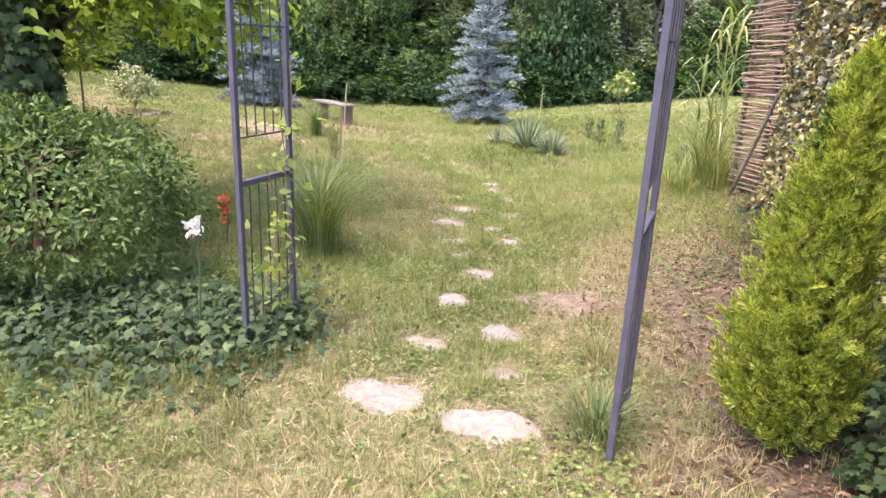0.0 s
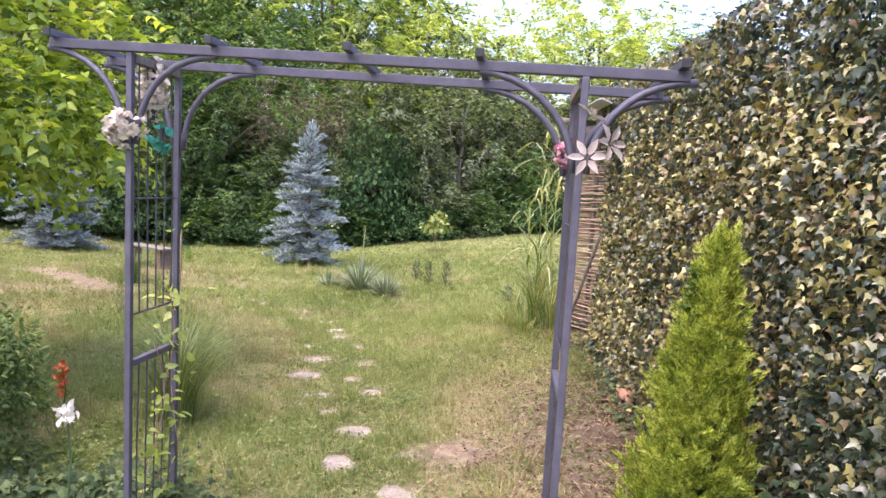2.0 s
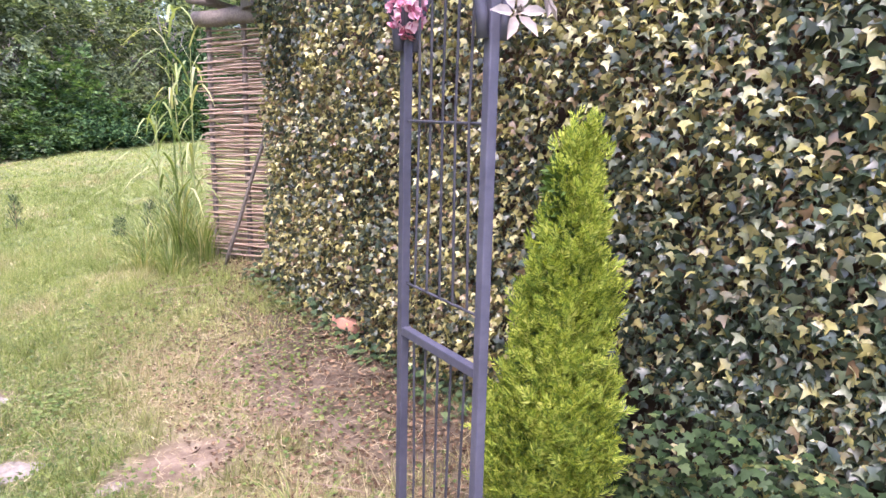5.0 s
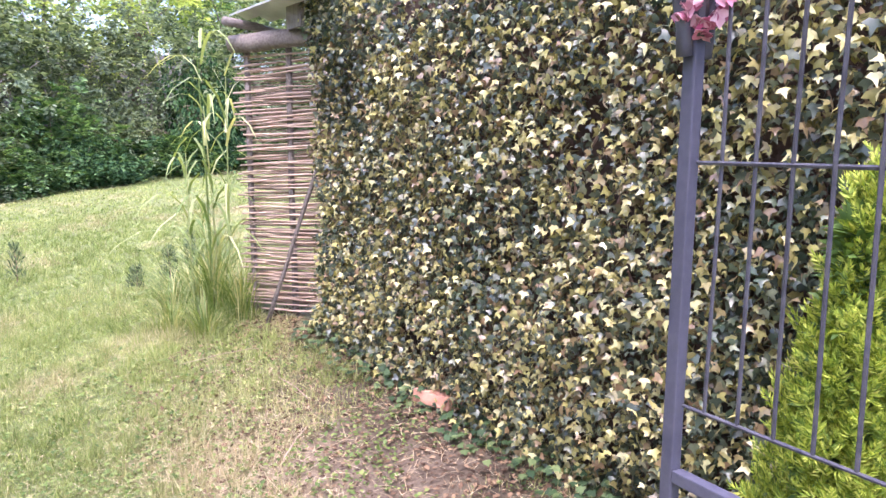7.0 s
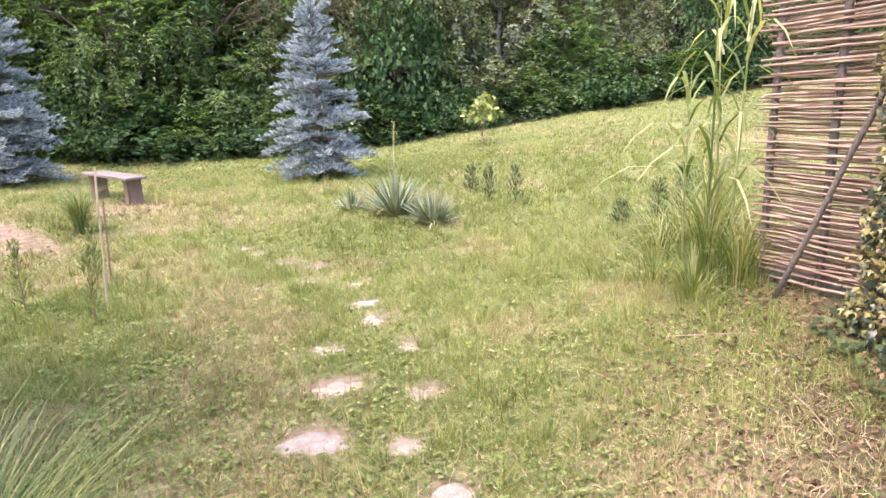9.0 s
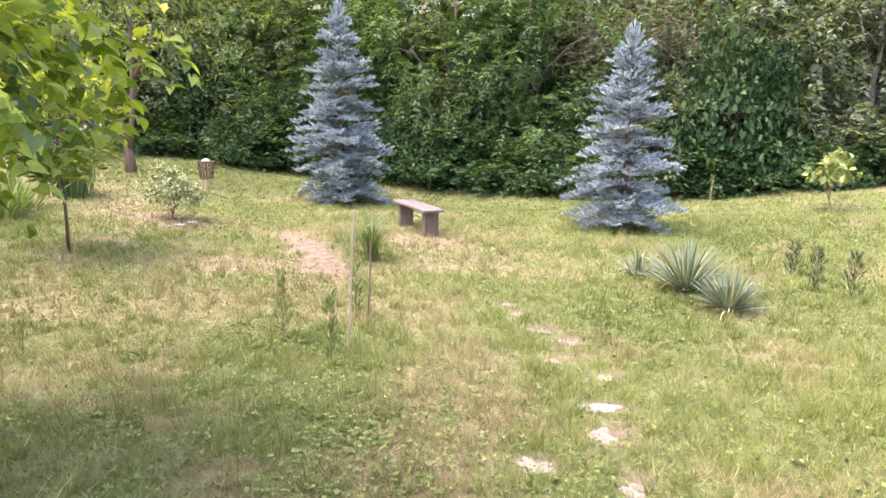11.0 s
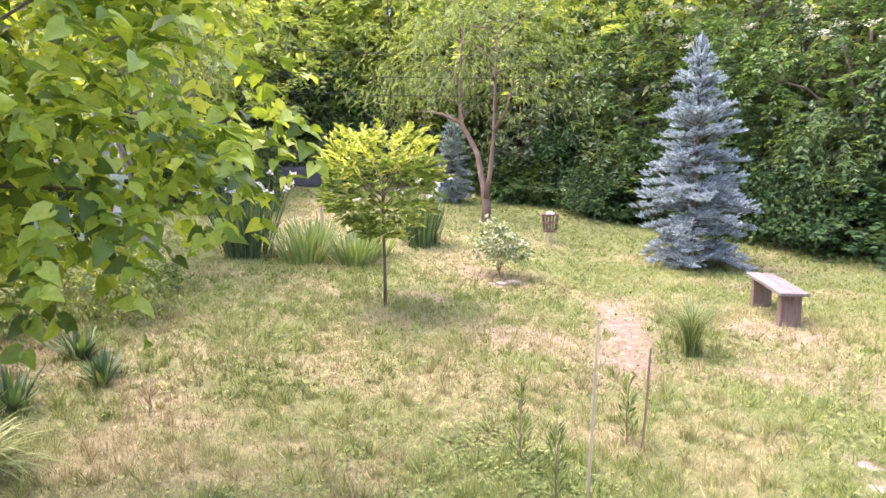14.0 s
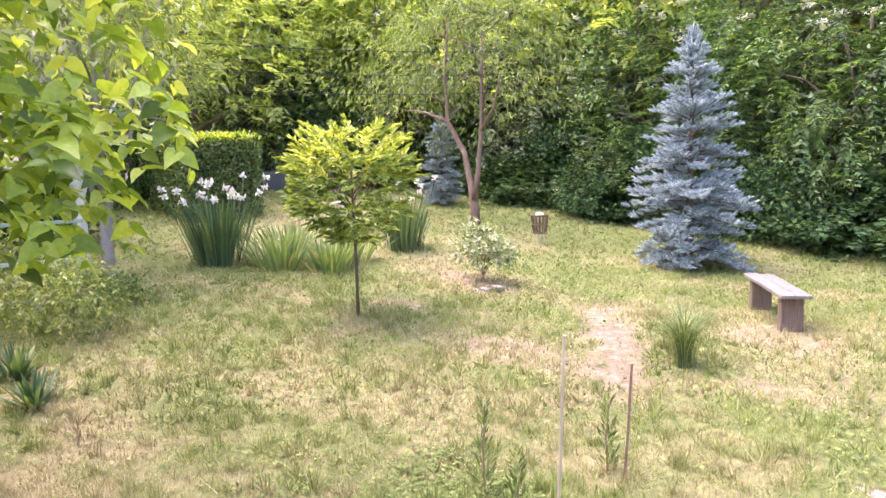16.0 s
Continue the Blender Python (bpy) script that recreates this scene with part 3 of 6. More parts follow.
# outlines of single leaves: along the rib, across, off the plane; faces
LEAF = {
    "diamond": ([(0, 0, 0), (0.45, 0.5, 0.10), (1, 0, -0.06), (0.45, -0.5, 0.10)], [(0, 2, 1), (0, 3, 2)]),
    "tri": ([(0, 0.5, 0), (1, 0, 0), (0, -0.5, 0)], [(0, 1, 2)]),
    "oval": ([(0, 0, 0), (0.3, 0.42, 0.10), (0.65, 0.40, 0.10), (1, 0, -0.10), (0.65, -0.40, 0.10), (0.3, -0.42, 0.10)], [(0, 2, 1), (0, 3, 2), (0, 4, 3), (0, 5, 4)]),
    "heart": ([(0.08, 0, 0), (-0.06, 0.22, 0.06), (0.12, 0.48, 0.12), (0.42, 0.46, 0.12), (0.72, 0.24, 0.04), (1, 0, -0.12),
               (0.72, -0.24, 0.04), (0.42, -0.46, 0.12), (0.12, -0.48, 0.12), (-0.06, -0.22, 0.06), (0.5, 0, 0.0)],
              [(0, 2, 1), (0, 3, 2), (0, 10, 3), (10, 4, 3), (10, 5, 4), (0, 9, 8), (0, 8, 7), (0, 7, 10), (10, 7, 6), (10, 6, 5)]),
    "ivy": ([(0.28, 0, 0.04), (0, 0, 0), (-0.08, 0.22, 0.0), (0.10, 0.52, -0.05), (0.30, 0.30, 0.03), (0.62, 0.44, -0.06), (0.62, 0.20, 0.03), (1, 0, -0.10),
             (0.62, -0.20, 0.03), (0.62, -0.44, -0.06), (0.30, -0.30, 0.03), (0.10, -0.52, -0.05), (-0.08, -0.22, 0.0)],
            [(0, i, i + 1) for i in range(1, 12)] + [(0, 12, 1)]),
    "ivy_small": ([(0.30, 0, 0.06), (0, 0, 0), (-0.06, 0.25, -0.03), (0.26, 0.58, -0.08), (0.42, 0.20, 0.03), (1, 0, -0.14), (0.42, -0.20, 0.03), (0.26, -0.58, -0.08), (-0.06, -0.25, -0.03)],
                  [(0, 1, 2), (0, 2, 3), (0, 3, 4), (0, 4, 5), (0, 5, 6), (0, 6, 7), (0, 7, 8), (0, 8, 1)]),
    "sword": ([(0, 0.35, 0), (0, -0.35, 0), (0.35, 0.5, 0.02), (0.35, -0.5, 0.02), (0.7, 0.36, 0.0), (0.7, -0.36, 0.0), (1, 0, -0.05)],
              [(0, 1, 2), (2, 1, 3), (2, 3, 4), (4, 3, 5), (4, 5, 6)]),
    "hang": ([(0, 0.4, 0), (0, -0.4, 0), (0.25, 0.5, 0.10), (0.25, -0.5, 0.10), (0.5, 0.46, 0.09), (0.5, -0.46, 0.09), (0.68, 0.38, -0.06), (0.68, -0.38, -0.06), (0.78, 0.26, -0.32), (0.78, -0.26, -0.32), (0.80, 0, -0.66)],
             [(0, 1, 2), (2, 1, 3), (2, 3, 4), (4, 3, 5), (4, 5, 6), (6, 5, 7), (6, 7, 8), (8, 7, 9), (8, 9, 10)]),
    "arch": ([(0, 0.4, 0), (0, -0.4, 0), (0.3, 0.5, 0.10), (0.3, -0.5, 0.10), (0.6, 0.42, 0.06), (0.6, -0.42, 0.06), (0.82, 0.26, -0.10), (0.82, -0.26, -0.10), (0.97, 0, -0.34)],
             [(0, 1, 2), (2, 1, 3), (2, 3, 4), (4, 3, 5), (4, 5, 6), (6, 5, 7), (6, 7, 8)]),
}


def leaf_verts(P, T, N, L, W, shape):
    """Vertices and triangles of many leaves: stem points P, rib directions T, upper sides N, lengths L, widths W."""
    tv, tf = LEAF[shape]
    tv, tf = np.array(tv, float), np.array(tf, np.int64)
    P, T, N = (np.asarray(a, float) for a in (P, T, N))
    T = unit(T)
    S = unit(np.cross(N, T))
    N = np.cross(T, S)
    L, W = np.broadcast_to(L, len(P)), np.broadcast_to(W, len(P))
    V = P[:, None] + (tv[None, :, 0:1] * L[:, None, None]) * T[:, None] + (tv[None, :, 1:2] * W[:, None, None]) * S[:, None] + (tv[None, :, 2:3] * L[:, None, None]) * N[:, None]
    F = tf[None] + (np.arange(len(P)) * len(tv))[:, None, None]
    return V.reshape(-1, 3), F.reshape(-1, 3)


def leaf_mesh(name, P, T, N, L, W, shape, mat, attrs=None):
    V, F = leaf_verts(P, T, N, L, W, shape)
    k = len(LEAF[shape][0])
    return np_mesh(name, V, F, mat, {a: np.repeat(v, k) for a, v in (attrs or {}).items()})


def rand_dirs(n):
    return unit(rng.normal(size=(n, 3)))


def cloud(n_clumps, per, center, radii, clump_r, hollow=0.55, lower=-0.8, rough=0.22):
    """Leaf places gathered in clumps over a lumpy crown: points and outward directions."""
    d = rand_dirs(n_clumps * 3)
    d = d[d[:, 2] > lower][:n_clumps]
    lump = 1 + rough * np.sin(d[:, 0] * 5.1 + d[:, 2] * 3.7 + center[0]) + rough * 0.7 * np.sin(d[:, 1] * 7.3 - d[:, 2] * 4.1 + center[1])
    r = (hollow + (1 - hollow) * rng.random(len(d)) ** 0.5) * lump
    C = np.asarray(center) + d * r[:, None] * np.asarray(radii)
    off = rng.normal(size=(len(C), per, 3)) * clump_r * np.array([1, 1, 0.55])
    P = (C[:, None] + off).reshape(-1, 3)
    D = np.repeat(d, per, axis=0)
    return P, D, C


def crown_mesh(name, P, D, size, mat, shape="diamond", aspect=0.55, droop=0.35, up=0.6):
    n = len(P)
    T = unit(D * 0.7 + rand_dirs(n) * 0.9 - np.array([0, 0, droop]))
    N = unit(D * 0.5 + rand_dirs(n) * 0.55 + np.array([0, 0, up]))
    L = size * rng.uniform(0.65, 1.3, n)
    return leaf_mesh(name, P, T, N, L, L * aspect, shape, mat)


def limbs(bm, base, top, r, targets, sides=7, r_twig=0.012, thick=0.42):
    """A tapered trunk from base to top with limbs reaching for the targets."""
    base, top = Vector(base), Vector(top)
    steps = 6
    spine = [base.lerp(top, i / steps) + Vector((0.03 * math.sin(i * 1.9 + base.x), 0.03 * math.cos(i * 2.3 + base.y), 0)) * (1 if i else 0) for i in range(steps + 1)]
    tube(bm, spine, [r * 1.25] + [r * (1 - 0.75 * i / steps) for i in range(1, steps + 1)], sides)
    for k, q in enumerate(targets):
        q = Vector(q)
        s = spine[2 + k % (steps - 1)]
        if s.z > q.z:
            s = spine[2]
        mid = s.lerp(q, 0.5) + Vector((0, 0, 0.12 * (q - s).length))
        tube(bm, [s, s.lerp(mid, 0.6), mid, q], [r * thick, r * thick * 0.76, r * thick * 0.52, min(r_twig, r * thick * 0.4)], 5)
    return bm


def frond_crown(name, C, D, per, leaflets, length, size, mat, aspect=0.42, droop=0.45, shape="diamond"):
    """Feathered leaves: from each clump several drooping ribs with paired leaflets."""
    n = len(C) * per
    P0 = np.repeat(C, per, axis=0) + rng.normal(size=(n, 3)) * length * 0.38
    R = unit(np.repeat(D, per, axis=0) * 0.8 + rand_dirs(n) * 0.8 + np.array([0, 0, 0.05]))
    ln = length * rng.uniform(0.6, 1.25, n)
    side = unit(np.cross(R, np.array([0, 0, 1.0])) + 0.2 * rand_dirs(n))
    up = np.cross(side, R)
    u = (np.arange(leaflets) // 2 + 1) / (leaflets / 2)
    sg = np.where(np.arange(leaflets) % 2, 1.0, -1.0)
    fall = np.zeros((n, leaflets, 3))
    fall[..., 2] = -droop * ln[:, None] * u[None] ** 2
    P = P0[:, None] + R[:, None] * (ln[:, None] * u[None])[..., None] + fall
    T = R[:, None] * 0.45 + side[:, None] * sg[None, :, None] * 0.9 + rng.normal(size=P.shape) * 0.22 - np.array([0, 0, 0.28])
    N = up[:, None] + rng.normal(size=P.shape) * 0.30
    L = size * rng.uniform(0.7, 1.25, n * leaflets)
    P, T, N = (q.reshape(-1, 3) for q in (P, T, N))
    keep = P[:, 2] > 0.03
    return leaf_mesh(name, P[keep], T[keep], N[keep], L[keep], L[keep] * aspect, shape, mat)


# ---- ground: one sheet to the horizon ----
def axis(lo, hi, step, far):
    near = np.arange(lo, hi + step / 2, step)
    out = np.geomspace(step, far, 30)
    return np.concatenate([lo - out[::-1], near, hi + out])


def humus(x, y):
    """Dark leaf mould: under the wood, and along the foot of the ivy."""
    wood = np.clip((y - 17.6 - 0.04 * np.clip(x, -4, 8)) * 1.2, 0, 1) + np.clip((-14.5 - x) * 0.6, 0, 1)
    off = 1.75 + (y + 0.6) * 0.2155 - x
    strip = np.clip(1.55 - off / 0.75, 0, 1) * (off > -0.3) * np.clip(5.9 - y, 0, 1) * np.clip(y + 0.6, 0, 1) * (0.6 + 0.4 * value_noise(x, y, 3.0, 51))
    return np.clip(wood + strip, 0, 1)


gx, gy = axis(-9.0, 5.0, 0.11, 600.0), axis(-1.0, 12.5, 0.11, 600.0)
GX, GY = np.meshgrid(gx, gy)
dry, bare = turf_fields(GX.ravel(), GY.ravel())
GV = np.stack([GX.ravel(), GY.ravel(), ground_z(GX.ravel(), GY.ravel())], 1)
w = len(gx)
q = (np.arange(len(gy) - 1)[:, None] * w + np.arange(w - 1)[None]).ravel()
GF = np.concatenate([np.stack([q, q + 1, q + w + 1], 1), np.stack([q, q + w + 1, q + w], 1)])
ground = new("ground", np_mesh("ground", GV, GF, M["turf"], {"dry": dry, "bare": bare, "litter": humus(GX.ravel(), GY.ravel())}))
ground.data.polygons.foreach_set("use_smooth", [True] * len(ground.data.polygons))
tagged(ground, "patchy dry lawn on uneven earth with bare sandy spots", "lawn", kind="structure")

# ---- shed wall behind the ivy, with its roof and wattle screen ----
WALL_A, WALL_B = Vector((1.75, -0.6, 0)), Vector((3.0, 5.2, 0))
WALL_U = (WALL_B - WALL_A).normalized()
WALL_N = Vector((-WALL_U.y, WALL_U.x, 0))
WALL_LEN = (WALL_B - WALL_A).length
wall_m = Matrix((WALL_U.to_4d(), WALL_N.to_4d(), (0, 0, 1, 0), (0, 0, 0, 1))).transposed()
wall_m.translation = WALL_A
for c in (0, 1):
    wall_m[3][c] = 0.0
bm = bmesh.new()
box(bm, WALL_LEN / 2, -0.10, 1.15, WALL_LEN, 0.16, 2.3, 0.01, wall_m)
shed_wall = part("wall_shed", bm, M["dark_wall"])
tagged(shed_wall, "old dark shed wall hidden under ivy", "wall", kind="structure")
bm = bmesh.new()
box(bm, WALL_LEN - 0.1, -1.30, 1.15, 0.16, 2.2, 2.3, 0.01, wall_m)
tagged(part("wall_shed_end", bm, M["dark_wall"]), "old dark end wall of the shed", "wall", kind="structure")


def on_wall(s, out, z):
    return wall_m @ Vector((s, out, z))


WAT_A, WAT_B = Vector((3.0, 5.2, 0)), Vector((2.80, 5.93, 0))
WAT_L = (WAT_B - WAT_A).length
WAT_U = (WAT_B - WAT_A).normalized()
WAT_N = Vector((-WAT_U.y, WAT_U.x, 0))


def on_wattle(s, out, z):
    """A place along the wattle screen, from the shed corner outwards."""
    return WAT_A + WAT_U * s + WAT_N * out + Vector((0, 0, z))


# corrugated roof sheet, running on past the wall over the wattle screen
bm = bmesh.new()
rows_s = [WALL_LEN - 0.35, WALL_LEN + 0.80]
cols = 60
rings = []
for s in rows_s:
    top, low = [], []
    for k in range(cols + 1):
        o = 0.10 - 2.6 * k / cols + (0.26 if s > 1 else 0.0)
        z = 2.40 + 0.10 * k / cols + 0.018 * math.sin(k * math.pi / 2)
        top.append(bm.verts.new(on_wall(s, o, z + 0.012)))
        low.append(bm.verts.new(on_wall(s, o, z)))
    rings.append((top, low))
for k in range(cols):
    bm.faces.new((rings[0][0][k], rings[0][0][k + 1], rings[1][0][k + 1], rings[1][0][k]))
    bm.faces.new((rings[0][1][k], rings[1][1][k], rings[1][1][k + 1], rings[0][1][k + 1]))
    for r in rings:
        bm.faces.new((r[0][k], r[1][k], r[1][k + 1], r[0][k + 1]))
for k in (0, cols):
    bm.faces.new((rings[0][0][k], rings[1][0][k], rings[1][1][k], rings[0][1][k]))
tagged(part("roof_shed", bm, M["sheet"]), "pale corrugated sheet roof of the shed", "roof", kind="structure")


bm = bmesh.new()
box(bm, WALL_LEN / 2 - 0.2, -1.25, 2.335, WALL_LEN - 0.3, 2.3, 0.03, 0.004, wall_m)
tagged(part("roof_shed_flat", bm, M["dark_wall"]), "flat felted roof behind the ivy", "roof", kind="structure")


def log_beam(name, a, b, r, label, mat):
    bm = bmesh.new()
    a, b = Vector(a), Vector(b)
    pts = [a.lerp(b, i / 6) + Vector((0, 0, 0.008 * math.sin(i * 2.1))) for i in range(7)]
    tube(bm, pts, [r * (1 + 0.06 * math.sin(i * 1.7)) for i in range(7)], 10)
    return tagged(part(name, bm, mat, smooth=True), label, "beam")


log_beam("roof_beam", on_wattle(-0.35, 0.02, 2.22), on_wattle(WAT_L + 0.05, 0.02, 2.20), 0.062, "weathered grey log beam under the roof edge", M["wood_grey"])
log_beam("roof_purlin", on_wattle(WAT_L - 0.02, 0.16, 2.325), on_wattle(WAT_L - 0.02, -1.6, 2.335), 0.03, "round grey purlin end poking out under the roof", M["wood_grey"])
bm = bmesh.new()
box(bm, WALL_LEN + 0.12, 0.20, 2.36, 0.20, 0.03, 0.22, 0.004, wall_m)
tagged(part("fascia_board", bm, M["plank"]), "short pale board nailed to the roof edge", "board")

# wattle screen: uprights with woven sticks
wattle = thing("wattle_screen", *on_wattle(0.4, 0, 0.3), "woven screen of dry brown sticks at the shed corner", "screen")
inv_w = wattle.matrix_basis.inverted()
for s in (0.03, 0.37, 0.72):
    bm = bmesh.new()
    tube(bm, [inv_w @ on_wattle(s, -0.03, 0.15), inv_w @ on_wattle(s + 0.01, -0.03, 1.2), inv_w @ on_wattle(s, -0.03, 2.16)], 0.022, 7)
    part("upright", bm, M["wood_grey"], wattle, "grey upright pole")
for k in range(104):
    z = 0.38 + k * 0.0170 + random.uniform(-0.006, 0.006)
    if k in (45, 46, 64, 82, 91, 92, 94, 97, 100):
        continue
    bm = bmesh.new()
    off = 0.022 if k % 2 else -0.022
    s0, s1 = -0.05 + random.uniform(-0.04, 0.03), WAT_L + 0.02 + random.uniform(-0.04, 0.06)
    tilt = random.uniform(-0.025, 0.025) - 0.03
    pts = []
    for i in range(7):
        u = i / 6
        pts.append(inv_w @ on_wattle(s0 + (s1 - s0) * u, -0.02 + off * math.cos(u * math.pi * 2) + random.uniform(-0.004, 0.004), z + tilt * u + random.uniform(-0.004, 0.004)))
    r = random.uniform(0.0055, 0.0092)
    tube(bm, pts, [r * (1.15 - 0.35 * i / 6) for i in range(7)], 5)
    part("stick", bm, M["stick"], wattle)
for k in range(100):
    bm = bmesh.new()
    z = 0.39 + k * 0.0174 + random.uniform(-0.006, 0.006)
    pts = [inv_w @ on_wattle(-0.04 + (WAT_L + 0.06) * i / 3, -0.075 + random.uniform(-0.006, 0.006), z + random.uniform(-0.006, 0.006) - 0.02 * i / 3) for i in range(4)]
    tube(bm, pts, random.uniform(0.005, 0.008), 4)
    part("stick", bm, M["stick"], wattle)
log_beam("leaning_pole", on_wattle(0.50, 0.14, 0.27), on_wattle(0.05, 0.06, 1.50), 0.015, "thin brown pole leaning on the wattle screen", M["wood_grey"])

# bricks lying at the foot of the ivy
bm = bmesh.new()
box(bm, 0, 0, 0.03, 0.27, 0.12, 0.07, 0.010)
b1 = tagged(part("brick", bm, M["brick"]), "orange brick lying in the grass under the ivy", "brick")
b1.matrix_basis = pose(2.56, 3.95, gz(2.56, 3.95) + 0.03, 8, 4, 82)


# ---- metal rose arch ----
ARCH_O = Vector((-0.455, 2.557, 0))
AU, AV = Vector((0.919, -0.394, 0)), Vector((0.394, 0.919, 0))
arch = new("garden_arch")
arch_m = Matrix((AU.to_4d(), AV.to_4d(), (0, 0, 1, 0), (0, 0, 0, 1))).transposed()
arch_m.translation = ARCH_O
for c in (0, 1, 2):
    arch_m[3][c] = 0.0
arch.matrix_basis = arch_m
tagged(arch, "violet-grey painted steel garden arch with scratched posts", "garden arch")
AW, AD, AH, PT = 1.722, 0.385, 2.03, 0.026
for px in (0, AW):
    for py in (0, AD):
        bm = bmesh.new()
        z0 = -0.12
        box(bm, px, py, (AH + z0) / 2, PT, PT, AH - z0, 0.004)
        part("post", bm, M["steel"], arch)
    bm = bmesh.new()
    box(bm, px, AD / 2, 0.872 if px else 0.82, 0.026, AD - PT, 0.026, 0.003)
    part("crossbar", bm, M["steel"], arch)
    for z in (1.02, 1.49):
        bm = bmesh.new()
        tube(bm, [(px, 0.02, z), (px, AD - 0.02, z)], 0.0042, 6)
        part("tie_rod", bm, M["rod"], arch, "thin dark tie rod")
    for k in range(5):
        y = AD * (k + 1) / 6
        for z0, z1 in ((0.02, 0.86 if px else 0.81), (1.02, 2.0)):
            bm = bmesh.new()
            tube(bm, [(px, y, z0), (px + 0.004 * (k - 2), y + 0.003, (z0 + z1) / 2), (px, y, z1)], 0.0036, 6)
            part("rod", bm, M["rod"], arch)
E0, E1 = -0.35, AW + 0.34
for py in (0, AD):
    bm = bmesh.new()
    box(bm, (E0 + E1) / 2, py, AH + 0.018, E1 - E0, 0.034, 0.036, 0.003)
    part("beam", bm, M["steel"], arch)
for s in (E0 + 0.03, 0.36, AW / 2 + 0.03, AW - 0.36, E1 - 0.03):
    bm = bmesh.new()
    box(bm, s, AD / 2, AH + 0.050, 0.028, AD + 0.13, 0.028, 0.003)
    raft = part("rafter", bm, M["steel"], arch)
    for py in (-0.069, AD + 0.069):
        bm = bmesh.new()
        box(bm, s, py, AH + 0.050, 0.031, 0.010, 0.031, 0.002)
        part("end_cap", bm, M["cap"], raft, "black plastic end cap")
for px in (0, AW):
    bm = bmesh.new()
    box(bm, px, AD / 2, AH - 0.02, 0.036, AD - PT, 0.036, 0.003)
    part("top_rail", bm, M["plank"], arch, "bare pale top rail")
    for py in (0, AD):
        for sgn in (-1, 1):
            bm = bmesh.new()
            pts = []
            for i in range(10):
                a = i / 9 * math.pi / 2
                pts.append((px + sgn * (0.024 + 0.34 * (1 - math.cos(a))), py, AH - 0.34 + 0.34 * math.sin(a)))
            tube(bm, pts, 0.0135, 8)
            part("brace", bm, M["steel"], arch, "curved round brace", True)


SHEAR = -0.088


def settle(v):
    """The arch stands a little askew: its far side sheared, one pair of posts leaning, its top sloping."""
    u = min(max(v.x / AW, 0), 1)
    top = min(max((v.z - 1.5) / 0.4, 0), 1)
    return Vector((v.x + SHEAR * v.y - 0.03 * (1 - u) * (max(v.z, 0) / 2) ** 2, v.y - 0.03 * u * (1 - v.y / AD), v.z + top * (0.032 - 0.03 * v.x)))


for o in arch.children_recursive:
    for v in o.data.vertices:
        v.co = settle(v.co)


def at_arch(px, py, z):
    return arch_m @ settle(Vector((px, py, z)))


def flower_ball(name, at, radius, petals, size, mat, label, stretch=1.0):
    """A bunch of small cloth blossoms."""
    ob = thing(name, *at, label, "artificial flowers")
    n_fl = petals // 5
    D = rand_dirs(n_fl)
    C = D * radius * rng.uniform(0.6, 1.0, (n_fl, 1)) * np.array([1, 1, stretch])
    P = np.repeat(C, 5, axis=0)
    DD = np.repeat(D, 5, axis=0)
    R = rand_dirs(n_fl * 5)
    T = unit(R - DD * (R * DD).sum(1, keepdims=True) + DD * 0.5)
    L = size * rng.uniform(0.7, 1.2, len(P))
    mesh_part("blossoms", leaf_mesh("blossoms", P, T, DD + 0.2 * R, L, L * 0.8, "oval", mat), ob)
    bm = bmesh.new()
    tube(bm, [(0, 0, -radius * stretch), (0, 0, radius * stretch)], 0.01, 6)
    part("stem", bm, M["rod"], ob)
    return ob


flower_ball("cloth_flowers", at_arch(0.0, -0.04, 1.745), 0.068, 300, 0.031, M["petal_cream"], "faded cream cloth flowers tied to an arch post")
flower_ball("cloth_flowers", at_arch(0.0, 0.17, 1.91), 0.055, 420, 0.030, M["petal_cream"], "column of faded cream cloth flowers on the arch side", 2.3)
flower_ball("cloth_leaves", at_arch(0.06, 0.13, 1.72), 0.030, 46, 0.040, M["petal_teal"], "teal green cloth leaves tied to the arch", 1.4)
flower_ball("cloth_flowers", at_arch(AW - 0.01, AD - 0.02, 1.79), 0.044, 240, 0.026, M["petal_pink"], "faded magenta cloth flowers tied to an arch post", 1.4)


def lily(at, size, face, label):
    ob = thing("cloth_lily", *at, label, "artificial flower", "cloth lilies on the arch")
    f = Vector(face).normalized()
    a = f.orthogonal().normalized()
    b = f.cross(a)
    for k in range(6):
        ang = k * math.pi / 3 + 0.3
        d = a * math.cos(ang) + b * math.sin(ang)
        me = leaf_mesh("petal", [tuple(d * 0.008)], [tuple(d + f * (0.35 if k % 2 else 0.2))], [tuple(f)], size, size * 0.44, "oval", M["lily"])
        mesh_part("petal", me, ob)
    bm = bmesh.new()
    for k in range(5):
        d = (a * math.cos(k * 1.257) + b * math.sin(k * 1.257)) * 0.25
        tube(bm, [(0, 0, 0), (f + d) * size * 0.4], [0.002, 0.003], 4)
    part("stamens", bm, M["wood_grey"], ob, "brownish stamens")


lily(at_arch(AW + 0.02, -0.055, 1.745), 0.066, (-0.55, -1, 0.35), "pale pink-white cloth lily on the arch post")
lily(at_arch(AW + 0.09, -0.05, 1.80), 0.068, (0.4, -1, 0.25), "pale pink-white cloth lily on the arch post")
lily(at_arch(AW + 0.03, 0.0, 1.90), 0.062, (0.5, -0.2, 0.9), "pale cloth lily bud standing up by the post")


